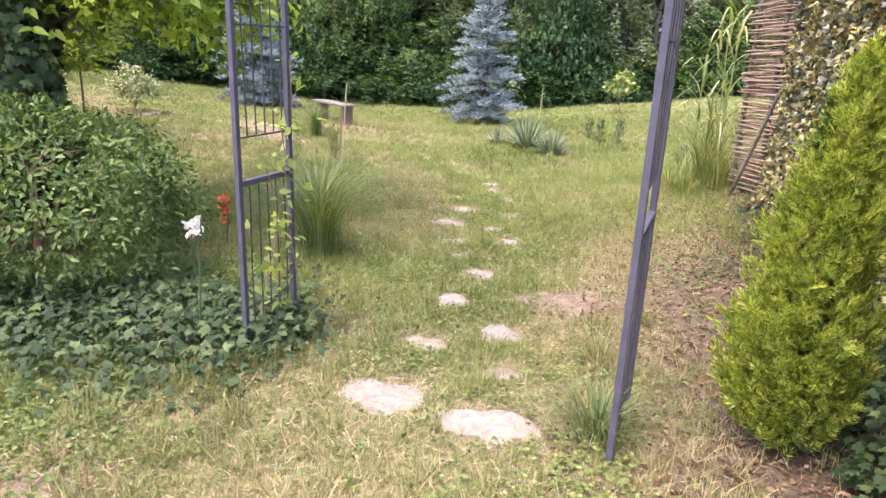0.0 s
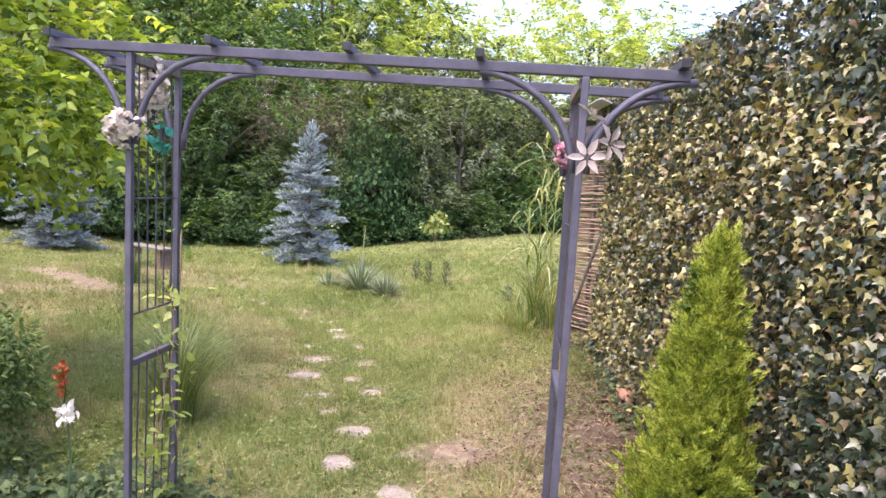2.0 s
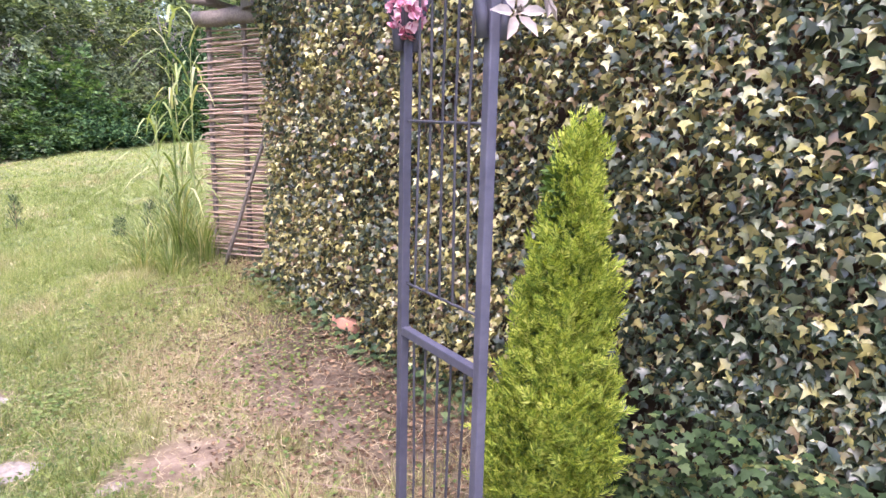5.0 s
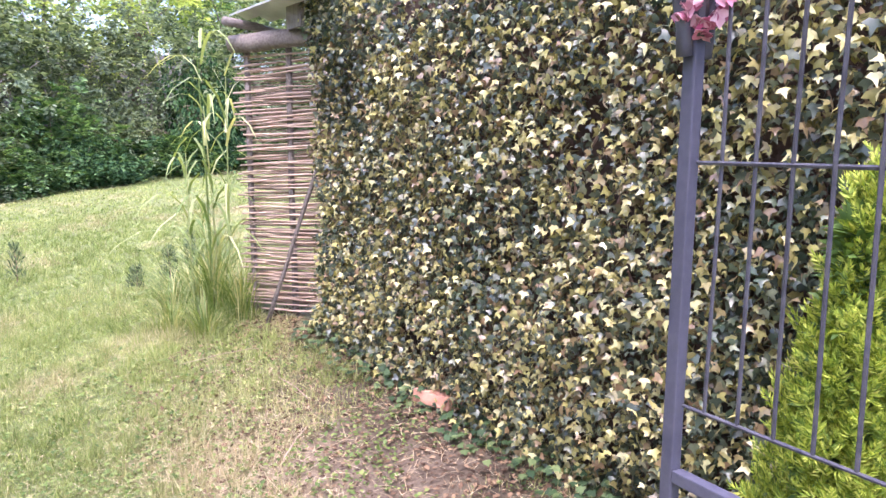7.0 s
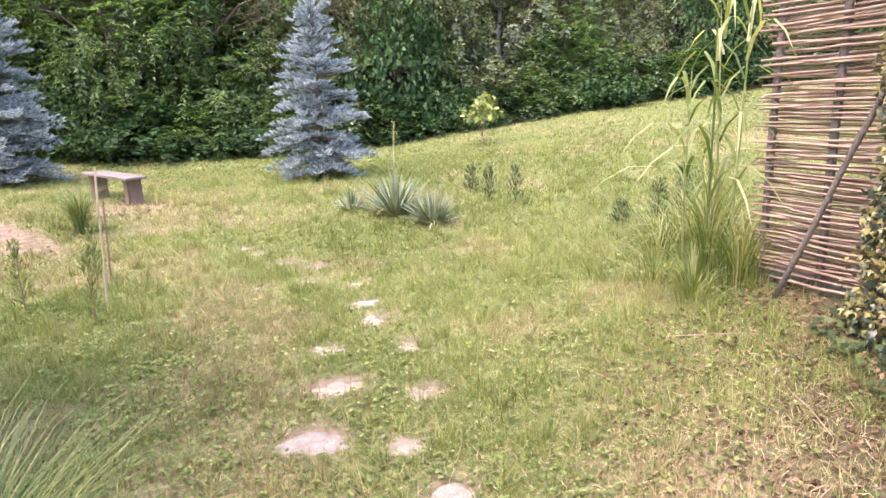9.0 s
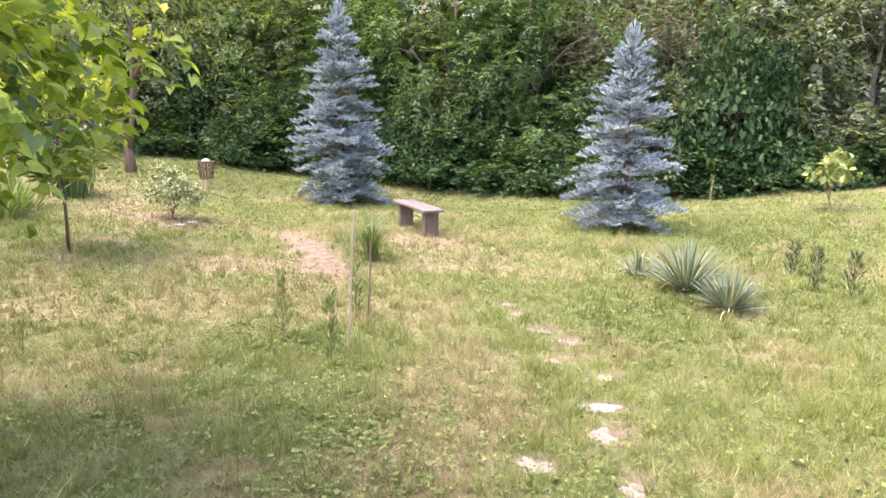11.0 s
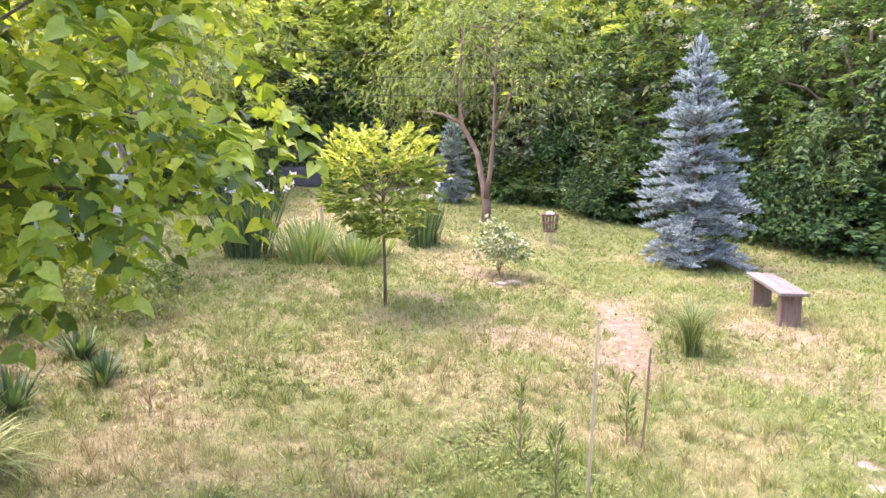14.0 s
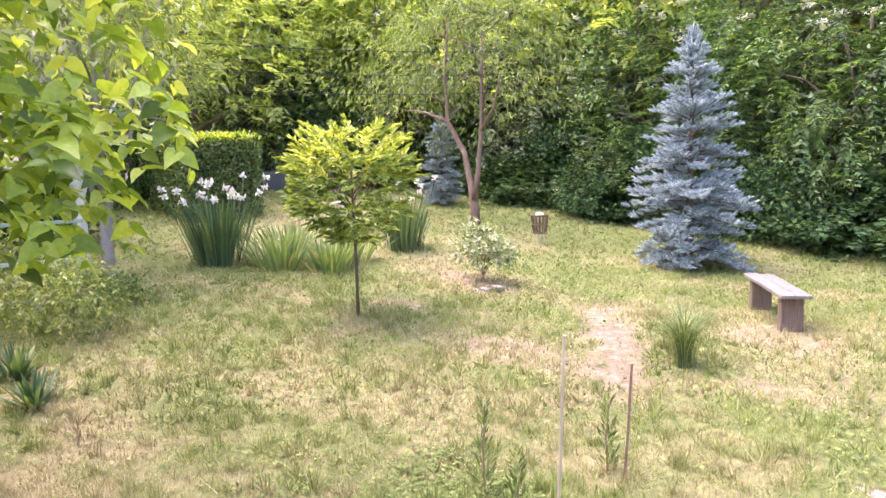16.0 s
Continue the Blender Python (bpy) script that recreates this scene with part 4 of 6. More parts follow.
# climbing shoots on the arch's side
def climber(px, n, z_top, label):
    ob = thing("climbing_vine", *at_arch(px, AD, 0), label, "climbing plant")
    inv = ob.matrix_basis.inverted()
    bm = bmesh.new()
    P = []
    for k in range(3):
        pts = []
        for i in range(12):
            z = z_top * (1 - 0.18 * k) * i / 11
            p = inv @ at_arch(px + 0.035 * math.sin(z * 6 + k * 2), AD - 0.10 * k + 0.03 * math.cos(z * 7 + k), z)
            pts.append(p)
            P += [p] * (n // 36)
        tube(bm, pts, 0.003, 4)
    part("stem", bm, M["twig"], ob)
    P = np.array(P) + rng.normal(size=(len(P), 3)) * 0.045
    T = unit(rng.normal(size=(len(P), 3)) * np.array([1, 1, 0.5]) - np.array([0, 0, 0.3]))
    N = unit(rng.normal(size=(len(P), 3)) * 0.5 + np.array([0, -0.5, 0.7]))
    L = 0.055 * rng.uniform(0.6, 1.3, len(P))
    mesh_part("leaves", leaf_mesh("leaves", P, T, N, L, L * 0.7, "heart", M["wood_c"]), ob)


climber(0.0, 108, 1.35, "thin yellow-green vine climbing the arch side")

# ---- stepping stones ----

def stepping_stone(x, y, rx, ry):
    bm = bmesh.new()
    n = 44
    ph = random.uniform(0, 6)
    loops = []
    sink = 0.0 if y < 4.9 or y in (6.98, 5.27) else 0.004
    for lift, k in ((-0.05, 1.0), (-0.004 - sink, 1.0), (0.004 - sink, 0.90), (0.006 - sink, 0.5)):
        ring = []
        for i in range(n):
            a = 2 * math.pi * i / n
            r = k * (1 + 0.11 * math.sin(2 * a + ph) + 0.13 * math.sin(3 * a + 2 * ph) + 0.07 * math.sin(5 * a + 3 * ph) + 0.03 * math.sin(8 * a + ph) + 0.02 * math.sin(13 * a + 2 * ph))
            ring.append(bm.verts.new((rx * r * math.cos(a), ry * r * math.sin(a), lift + 0.002 * math.sin(5 * a + ph))))
        loops.append(ring)
    for r0, r1 in zip(loops, loops[1:]):
        for i in range(n):
            bm.faces.new((r0[i], r0[(i + 1) % n], r1[(i + 1) % n], r1[i]))
    bm.faces.new(loops[-1])
    clean = y < 5.0 and rx > 0.095 and (x, y) != (0.37, 2.80) or y in (6.98, 5.27)
    ob = part("stepping_stone", bm, M["stone" if clean else "stone_dirty"], smooth=True)
    ob.matrix_basis = pose(x, y, gz(x, y), random.uniform(-2, 2), random.uniform(-2, 2), random.uniform(-12, 12))
    return tagged(ob, "pale sandy stepping stone sunk in the lawn" if clean else "earth-covered stepping stone half overgrown by grass", "stepping stone", "stepping stones")


for s in STONES:
    stepping_stone(*s)


# ---- bench ----
def bench():
    a, b = Vector((-2.54, 12.40)), Vector((-1.78, 11.53))
    c = (a + b) / 2
    ln = (b - a).length + 0.02
    ang = math.degrees(math.atan2(b.y - a.y, b.x - a.x))
    z = gz(c.x, c.y)
    ob = thing("garden_bench", c.x, c.y, z, "rough weathered plank bench on two wooden blocks", "bench", turn=ang)
    bm = bmesh.new()
    box(bm, 0, -0.07, 0.352, ln, 0.135, 0.032, 0.006)
    part("plank", bm, M["plank"], ob)
    bm = bmesh.new()
    box(bm, 0.02, 0.07, 0.350, ln - 0.05, 0.135, 0.032, 0.006)
    part("plank", bm, M["plank"], ob)
    for s in (-1, 1):
        bm = bmesh.new()
        box(bm, s * (ln / 2 - 0.14), 0, 0.145, 0.09, 0.20, 0.38, 0.012)
        for v in bm.verts:
            v.co.y *= 1 + 0.12 * (0.3 - v.co.z)
        part("leg", bm, M["leg_wood"], ob, "thick weathered wooden block leg")


bench()


# ---- blue spruces ----
def spruce_mesh(h, r, seed):
    g = np.random.default_rng(seed)
    tw_p, tw_d, tw_l = [], [], []
    br = []
    up = np.array([0, 0, 1.0])

    def shoot(p, d, ln):
        tw_p.append(p), tw_d.append(d), tw_l.append(ln)

    z, tier = 0.14, 0
    while z < h - 0.42:
        f = z / h
        reach = r * (1 - f) ** 0.86 * g.uniform(0.86, 1.12) * (0.66 + 1.9 * min(f, 0.2))
        nb = int(round(13 - 5 * f))
        ph = g.random() * 6.28
        for k in range(nb):
            a = ph + 2 * math.pi * k / nb + g.normal() * 0.14
            inner = k % 4 == 3
            ln = reach * (g.uniform(0.55, 0.75) if inner else g.uniform(0.76, 1.20))
            out = np.array([math.cos(a), math.sin(a), 0.0])
            rise = -0.20 + 0.75 * f ** 1.2 + g.normal() * 0.11 + (0.15 if inner else 0)
            zz = max(0.06, z + g.normal() * 0.04 + (0.07 if inner else 0))
            root = np.array([0, 0, zz])
            tip = root + out * ln + up * rise * ln
            br.append((root, tip))
            side = np.array([-out[1], out[0], 0])
            n = max(2, int(ln / 0.085))
            for i in range(n):
                u = (i + 0.7) / n
                if u < 0.12:
                    continue
                p = root + out * ln * u + up * (rise * ln * u + 0.04 * ln * math.sin(u * 3.1))
                wl = min(0.05 + 0.40 * ln * (1 - u) + 0.03, 0.30) * g.uniform(0.75, 1.2)
                for sg in (-1, 1):
                    d = out * 0.8 + side * sg * 0.8 + up * (0.14 + 0.3 * f + g.normal() * 0.16)
                    d = d / np.linalg.norm(d)
                    m = max(1, int(round(wl / 0.105)))
                    for j in range(m):
                        shoot(p + d * wl * j / m, d + up * 0.30 * g.random() + g.normal(size=3) * 0.12, 0.130 * g.uniform(0.85, 1.15))
                        if j and j % 2 == 0:
                            shoot(p + d * wl * j / m, d * 0.5 + out * 0.8 + up * 0.25, 0.10)
                for q in range(2):
                    shoot(p, out * 0.8 + up * g.uniform(0.4, 0.9) + g.normal(size=3) * 0.2, 0.095)
            shoot(tip - out * 0.06, out + up * 0.22, 0.15)
        z += 0.188 * (1.15 - 0.42 * f) + (0.04 if tier % 3 == 2 and f < 0.75 else 0)
        tier += 1
    # upright candles round the bare leader
    for zt, kn, ln, tilt in ((h - 0.50, 6, 0.24, 0.80), (h - 0.36, 5, 0.22, 0.55), (h - 0.22, 5, 0.15, 0.40)):
        for k in range(kn):
            a = zt * 9 + 6.283 * k / kn
            d = np.array([math.cos(a) * tilt, math.sin(a) * tilt, 0.8])
            shoot(np.array([0, 0, zt]), d, ln)
            if ln > 0.13:
                shoot(np.array([0, 0, zt]) + unit(d) * ln * 0.55, d + up * 0.5, ln * 0.7)
    for k in range(5):
        shoot(np.array([0, 0, h - 0.50 + 0.10 * k]), np.array([0.04, 0.02, 1.0]), 0.115)
    P, D, L = np.array(tw_p), unit(np.array(tw_d)), np.array(tw_l)
    # each shoot: a brush of needles round a solid core
    per = 38
    n = len(P)
    a = unit(np.cross(D, g.normal(size=(n, 3))))
    b = np.cross(D, a)
    th = g.random((n, per)) * 6.283
    u = (np.arange(per) + g.random((n, per))) / per
    radial = a[:, None] * np.cos(th)[..., None] + b[:, None] * np.sin(th)[..., None]
    NP = P[:, None] + D[:, None] * (u * L[:, None])[..., None]
    NT = unit(radial * 0.85 + D[:, None] * (0.55 + 0.6 * u)[..., None])
    NN = unit(np.cross(NT, g.normal(size=NT.shape)))
    NL = (0.027 + 0.013 * g.random((n, per))) * (1.0 - 0.25 * u)
    V1, F1 = leaf_verts(NP.reshape(-1, 3), NT.reshape(-1, 3), NN.reshape(-1, 3), NL.ravel() * 1.25, 0.0078, "tri")
    for nn in (a, b):
        V2, F2 = leaf_verts(P, D, nn, L * 1.02, 0.022, "oval")
        F1 = np.concatenate([F1, F2 + len(V1)])
        V1 = np.concatenate([V1, V2])
    me = np_mesh("needles", V1, F1, M["spruce"])
    bm = bmesh.new()
    tube(bm, [(0, 0, -0.05), (0, 0, h * 0.5), (0.01, 0, h - 0.05)], [0.055 * h / 2.8, 0.03 * h / 2.8, 0.006], 8)
    trunk = bpy.data.meshes.new("trunk")
    bm.to_mesh(trunk)
    bm.free()
    trunk.materials.append(M["bark"])
    bm = bmesh.new()
    for s, t in br:
        tube(bm, [tuple(s), tuple(s * 0.5 + t * 0.5 + np.array([0, 0, 0.01])), tuple(t)], [0.011, 0.007, 0.003], 4)
    bme = bpy.data.meshes.new("branchwork")
    bm.to_mesh(bme)
    bm.free()
    bme.materials.append(M["bark"])
    return trunk, bme, me


def spruce(x, y, meshes, scale, turn, label):
    ob = thing("blue_spruce", x, y, gz(x, y), label, "spruce tree", "blue spruces", turn)
    ob.scale = (scale, scale, scale)
    for n, me in zip(("trunk", "branchwork", "needle_coat"), meshes):
        mesh_part(n, me, ob)


SP1, SP2 = spruce_mesh(2.76, 0.90, 3), spruce_mesh(3.32, 0.98, 9)
spruce(0.50, 12.85, SP1, 1.0, 0, "dense blue-grey spruce standing alone on the lawn")
spruce(-4.22, 13.94, SP2, 1.0, 40, "tall blue-grey spruce beside the plank bench")
spruce(-10.8, 15.0, SP1, 0.72, 130, "small blue-grey spruce at the wood's edge")


# ---- golden thuja ----
def thuja(x, y, h, r):
    ob = thing("thuja", x, y, gz(x, y), "golden-green conical thuja growing in bare earth", "conifer shrub")
    bm = bmesh.new()
    tube(bm, [(0, 0, -0.05), (0.01, 0, 0.5), (0.02, -0.03, h * 0.88)], [0.03, 0.02, 0.004], 7)
    part("trunk", bm, M["bark"], ob)
    # upright plumes over a cone, each with many sprays
    np_ = 430
    f0 = rng.random(np_) ** 1.15
    a0 = rng.random(np_) * 6.283
    wide = np.where(f0 < 0.25, 0.66 + 0.34 * np.sin(f0 / 0.25 * 1.57), 1.0 - np.clip((f0 - 0.25) / 0.75, 0, 1) ** 0.98)
    r0 = r * wide * rng.uniform(0.55, 1.0, np_) * (1 + 0.12 * np.sin(a0 * 3 + f0 * 9))
    o0 = np.stack([np.cos(a0), np.sin(a0), 0 * a0], 1)
    P0 = o0 * r0[:, None] + np.stack([0 * f0, 0 * f0, 0.04 + f0 * h * 0.88], 1)
    P0 = P0 + (f0 ** 1.5)[:, None] * np.array([0.025, -0.04, 0])
    D0 = unit(o0 * (0.42 - 0.30 * f0)[:, None] + np.array([0, 0, 0.9]) + rng.normal(size=(np_, 3)) * 0.14)
    k0 = 18
    n = np_ * k0
    u0 = rng.random((np_, k0))
    ln0 = (0.19 - 0.06 * f0) * rng.uniform(0.7, 1.25, np_)
    P = (P0[:, None] + D0[:, None] * (u0 * ln0[:, None])[..., None] + rng.normal(size=(np_, k0, 3)) * (0.026 * (1 - 0.7 * u0))[..., None]).reshape(-1, 3)
    f = np.repeat(f0, k0)
    out = np.repeat(o0, k0, axis=0)
    D = unit(np.repeat(D0, k0, axis=0) + rng.normal(size=(n, 3)) * 0.32 + out * 0.2)
    # each spray: a flat fan of scaly twigs
    side = unit(np.cross(D, out + 0.5 * rng.normal(size=(n, 3))))
    fl = unit(np.cross(side, D))
    k = 15
    SP, ST, SN, SL = [], [], [], []
    size = (0.058 - 0.014 * f) * rng.uniform(0.7, 1.25, n)
    for i in range(k):
        u = (i // 2) / (k / 2)
        sg = 1 if i % 2 else -1
        p = P + D * (size * u * 0.85)[:, None]
        d = unit(D * (0.75 + 0.4 * u) + side * sg * 1.0 * (1 - 0.75 * u) + rng.normal(size=(n, 3)) * 0.16)
        SP.append(p), ST.append(d), SN.append(fl + rng.normal(size=(n, 3)) * 0.3), SL.append(size * (0.55 - 0.2 * u))
    SP, ST, SN, SL = np.concatenate(SP), np.concatenate(ST), np.concatenate(SN), np.concatenate(SL)
    mesh_part("sprays", leaf_mesh("sprays", SP, ST, SN, SL, 0.0032 + 0.06 * SL, "diamond", M["thuja"]), ob)
    # inner twigs in a darker green, colouring in the shade between the plumes
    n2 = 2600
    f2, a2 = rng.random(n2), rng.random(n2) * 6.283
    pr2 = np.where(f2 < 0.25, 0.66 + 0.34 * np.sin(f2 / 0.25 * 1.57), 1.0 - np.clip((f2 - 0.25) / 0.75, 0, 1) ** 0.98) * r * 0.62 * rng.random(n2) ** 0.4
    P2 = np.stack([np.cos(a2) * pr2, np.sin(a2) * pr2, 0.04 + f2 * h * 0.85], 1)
    mesh_part("inner_growth", leaf_mesh("inner_growth", P2, rand_dirs(n2) + np.array([0, 0, 0.7]), rand_dirs(n2), 0.09, 0.035, "diamond", M["thuja_shaded"]), ob, "inner twigs coloured dark for the shade inside the cone")


thuja(1.765, 2.02, 1.45, 0.178)


# ---- trees and shrubs ----
def leafy(name, x, y, label, category, group, clumps, per, center, radii, clump_r, size, mat, trunk_r, trunk_top, bark, shape="diamond", aspect=0.55, hollow=0.5, lower=-0.8, droop=0.35, n_limbs=9, rough=0.22, turn=0.0, frond=None):
    ob = thing(name, x, y, gz(x, y), label, category, group, turn)
    P, D, C = cloud(clumps, per, center, radii, clump_r, hollow, lower, rough)
    keep = P[:, 2] > 0.03
    if frond:
        mesh_part("crown", frond_crown("crown", C, D[::per], frond[0], frond[1], frond[2], size, mat, aspect, droop), ob)
    else:
        mesh_part("crown", crown_mesh("crown", P[keep], D[keep], size, mat, shape, aspect, droop), ob)
    if trunk_r:
        bm = bmesh.new()
        pick = C[rng.permutation(len(C))[:n_limbs]]
        limbs(bm, (0, 0, -0.1), trunk_top, trunk_r, [tuple(c) for c in pick])
        part("trunk", bm, bark, ob, smooth=True)
    return ob


def again(ob, x, y, scale, turn, squash=1.0):
    m = pose(x, y, gz(x, y), 0, 0, turn)
    c = copy_thing(ob, m)
    c.scale = (scale, scale, scale * squash)
    return c


# privet bush beside the arch
leafy("privet_bush", -2.05, 3.45, "dense green privet bush beside the arch", "shrub", "", 880, 18, (0, 0, 0.50), (0.95, 0.80, 0.55), 0.06, 0.043, M["privet"], 0.03, (0, 0, 0.6), M["twig"], "oval", 0.5, 0.72, -0.85, 0.1, 14, 0.08)
leafy("privet_bush", -3.15, 2.75, "dense green privet bush beside the arch", "shrub", "", 480, 16, (0, 0, 0.50), (0.85, 0.85, 0.58), 0.06, 0.052, M["privet"], 0.03, (0, 0, 0.6), M["twig"], "oval", 0.5, 0.72, -0.85, 0.1, 14, 0.08)

# the large broad-leaved tree overhanging the lawn
TX, TY = -2.62, 4.30
big = thing("broadleaf_tree", TX, TY, gz(TX, TY), "large tree with bright drooping leaves and ivy-clad trunk", "tree")
P1, D1, C1 = cloud(190, 21, (-0.85, 0.30, 3.6), (1.9, 1.6, 1.9), 0.24, 0.62, -0.75, 0.12)
P2, D2, C2 = cloud(190, 22, (0.70, 0.74, 2.33), (0.88, 0.85, 0.84), 0.16, 0.5, -0.9, 0.15)
P3, D3, C3 = cloud(70, 22, (-0.1, -0.2, 2.15), (1.0, 0.8, 0.6), 0.17, 0.5, -0.9, 0.15)
P4, D4, C4 = cloud(60, 20, (0.10, 0.46, 2.0), (0.70, 0.62, 0.36), 0.14, 0.4, -0.95, 0.15)
Cb, Cd = np.concatenate([C1, C2, C3, C4]), np.concatenate([D1[::21], D2[::22], D3[::22], D4[::20]])
mesh_part("crown", frond_crown("crown", Cb, Cd, 3, 8, 0.27, 0.076, M["linden"], 0.68, 0.5, "heart"), big)
mesh_part("low_bough", frond_crown("low_bough", np.concatenate([C2, C4]), np.concatenate([D2[::22], D4[::20]]), 1, 8, 0.25, 0.080, M["linden"], 0.68, 0.5, "heart"), big)
bm = bmesh.new()
limbs(bm, (0, 0, -0.1), (-0.3, 0.3, 4.2), 0.17, [tuple(c) for c in np.concatenate([C1[:16], C2[:16], C3[:8], C4[:8]])], 10, 0.006, 0.13)
part("trunk", bm, M["bark"], big, smooth=True)
n = 2600
a, zz = rng.random(n) * 6.283, rng.random(n) * 2.6
rr = 0.25 + 0.09 * np.sin(a * 2 + zz * 3) + 0.05 * rng.random(n)
outw = np.stack([np.cos(a), np.sin(a), 0 * a], 1)
mesh_part("ivy_coat", leaf_mesh("ivy_coat", outw * rr[:, None] + np.stack([0 * a, 0 * a, zz], 1), outw * 0.4 + rand_dirs(n) * 0.5 - np.array([0, 0, 0.6]), outw + rand_dirs(n) * 0.4, 0.085, 0.085, "ivy", M["ivy_dark"]), big, "dark ivy wrapped round the trunk")


# ---- wood behind the lawn ----
def wood_row(protos, places, spread):
    """Copies of the grown trees along a line."""
    for k, (x, y, s, sq) in enumerate(places):
        again(protos[k % len(protos)], x + random.uniform(-spread, spread), y + random.uniform(-spread, spread) * 0.5, s, random.uniform(0, 360), sq * random.uniform(0.8, 1.25))


under_a = leafy("undergrowth_bush", -6.3, 17.2, "low dark leafy undergrowth at the wood's edge", "bush", "undergrowth", 330, 14, (0, 0, 0.72), (1.35, 0.95, 0.80), 0.15, 0.105, M["under"], 0.03, (0, 0, 0.7), M["twig"], "diamond", 0.7, 0.55, -0.8, rough=0.3, frond=(4, 5, 0.24))
under_b = leafy("undergrowth_bush", -4.2, 17.0, "low dark leafy undergrowth at the wood's edge", "bush", "undergrowth", 400, 15, (0, 0, 0.60), (1.3, 0.9, 0.72), 0.13, 0.078, M["under"], 0.03, (0, 0, 0.7), M["twig"], "diamond", 0.75, 0.55, -0.8)
under_c = leafy("undergrowth_bush", -3.2, 17.6, "grey-green bush hanging low at the wood's edge", "bush", "undergrowth", 260, 10, (0, 0, 0.95), (1.2, 0.95, 1.05), 0.15, 0.10, M["wood_a"], 0.03, (0, 0, 1.2), M["twig"], "diamond", 0.55, 0.5, -0.9, rough=0.34, frond=(4, 7, 0.25))
under_d = leafy("undergrowth_bush", -7.4, 17.5, "mid-green broad-leaved bush at the wood's edge", "bush", "undergrowth", 240, 10, (0, 0, 0.85), (1.1, 0.95, 0.95), 0.15, 0.115, M["wood_b"], 0.03, (0, 0, 1.1), M["twig"], "diamond", 0.6, 0.5, -0.9, rough=0.34, frond=(4, 7, 0.30))
EDGE = [(-17, 17.0), (-14.6, 17.2), (-12.4, 17.4), (-10.2, 17.2), (-8.2, 16.9), (-2.3, 17.1), (-0.4, 17.2), (1.5, 17.5), (3.4, 17.9), (5.3, 18.4), (7.2, 18.5), (9.2, 18.1), (11.4, 18.2), (13.8, 18.6), (16.5, 19.0)]
wood_row((under_b, under_a), [(x, y, 1.05, 0.62) for x, y in EDGE], 0.35)
wood_row((under_c, under_d, under_c, under_b), [(x + 0.9, y + 0.55, 0.95 + 0.3 * (k * 7 % 5) / 4, 0.6 + 0.3 * (k * 5 % 4)) for k, (x, y) in enumerate(EDGE)], 0.35)
wood_row((under_d, under_a, under_d), [(x * 0.97 + 0.4, y - 0.35, 0.55 + 0.25 * (k * 3 % 4) / 3, 0.7) for k, (x, y) in enumerate(EDGE)], 0.4)

elder = leafy("elder_bush", -2.4, 19.0, "tall elder bush with flat creamy blossoms", "bush", "wood", 230, 8, (0, 0, 2.5), (1.9, 1.7, 2.3), 0.25, 0.115, M["wood_b"], 0.08, (0, 0, 3.0), M["bark"], "diamond", 0.45, 0.5, rough=0.36, frond=(5, 10, 0.36))
blo = np.array([[2.0 * math.cos(a) * c, 1.9 * math.sin(a) * c, 3.0 + 1.9 * s] for a, c, s in zip(rng.random(34) * 6.28, rng.uniform(0.75, 1.05, 34), rng.random(34))])
Pq = (blo[:, None] + rng.normal(size=(34, 40, 3)) * np.array([0.085, 0.085, 0.030])).reshape(-1, 3)
mesh_part("blossom", leaf_mesh("blossom", Pq, rand_dirs(1360) * np.array([1, 1, 0.3]), np.array([0, -0.4, 1.0]) + 0.3 * rand_dirs(1360), 0.055, 0.045, "diamond", M["elder"]), elder, "flat creamy blossom heads")
tree_a = leafy("woodland_tree", 2.6, 19.6, "grey-green bushy woodland tree", "tree", "wood", 330, 8, (0, 0, 2.6), (2.2, 1.9, 2.5), 0.21, 0.140, M["wood_a"], 0.09, (0, 0, 3.4), M["bark_grey"], "diamond", 0.5, 0.5, rough=0.34, frond=(5, 7, 0.27))
tree_b = leafy("woodland_tree", -0.6, 20.6, "tall mid-green woodland tree", "tree", "wood", 220, 8, (0, 0, 3.8), (2.2, 2.0, 3.2), 0.32, 0.16, M["wood_b"], 0.13, (0, 0, 5.2), M["bark"], "diamond", 0.36, 0.5, droop=0.55, rough=0.38, frond=(4, 14, 0.62))
tree_c = leafy("woodland_tree", -9.5, 22.5, "tall light-green woodland tree", "tree", "wood", 220, 8, (0, 0, 4.6), (2.8, 2.6, 3.6), 0.40, 0.23, M["wood_c"], 0.15, (0, 0, 6.0), M["bark"], "diamond", 0.42, 0.5, rough=0.28, frond=(4, 8, 0.52))
tree_d = leafy("woodland_tree", 7.5, 21.2, "grey-green bushy woodland tree", "tree", "wood", 330, 8, (0, 0, 2.4), (2.4, 2.1, 2.2), 0.22, 0.145, M["wood_a"], 0.09, (0, 0, 3.2), M["bark_grey"], "diamond", 0.45, 0.5, rough=0.34, frond=(5, 7, 0.27))
wood_row((tree_b,), [(-1.8, 18.1, 0.78, 0.9), (-3.5, 18.3, 0.72, 0.95), (-6.9, 18.4, 0.75, 0.9)], 0.1)
wood_row((elder,), [(-5.6, 18.8, 1.0, 1.0), (-8.6, 18.9, 0.95, 1.1), (-13.0, 19.5, 1.0, 1.0)], 0.2)
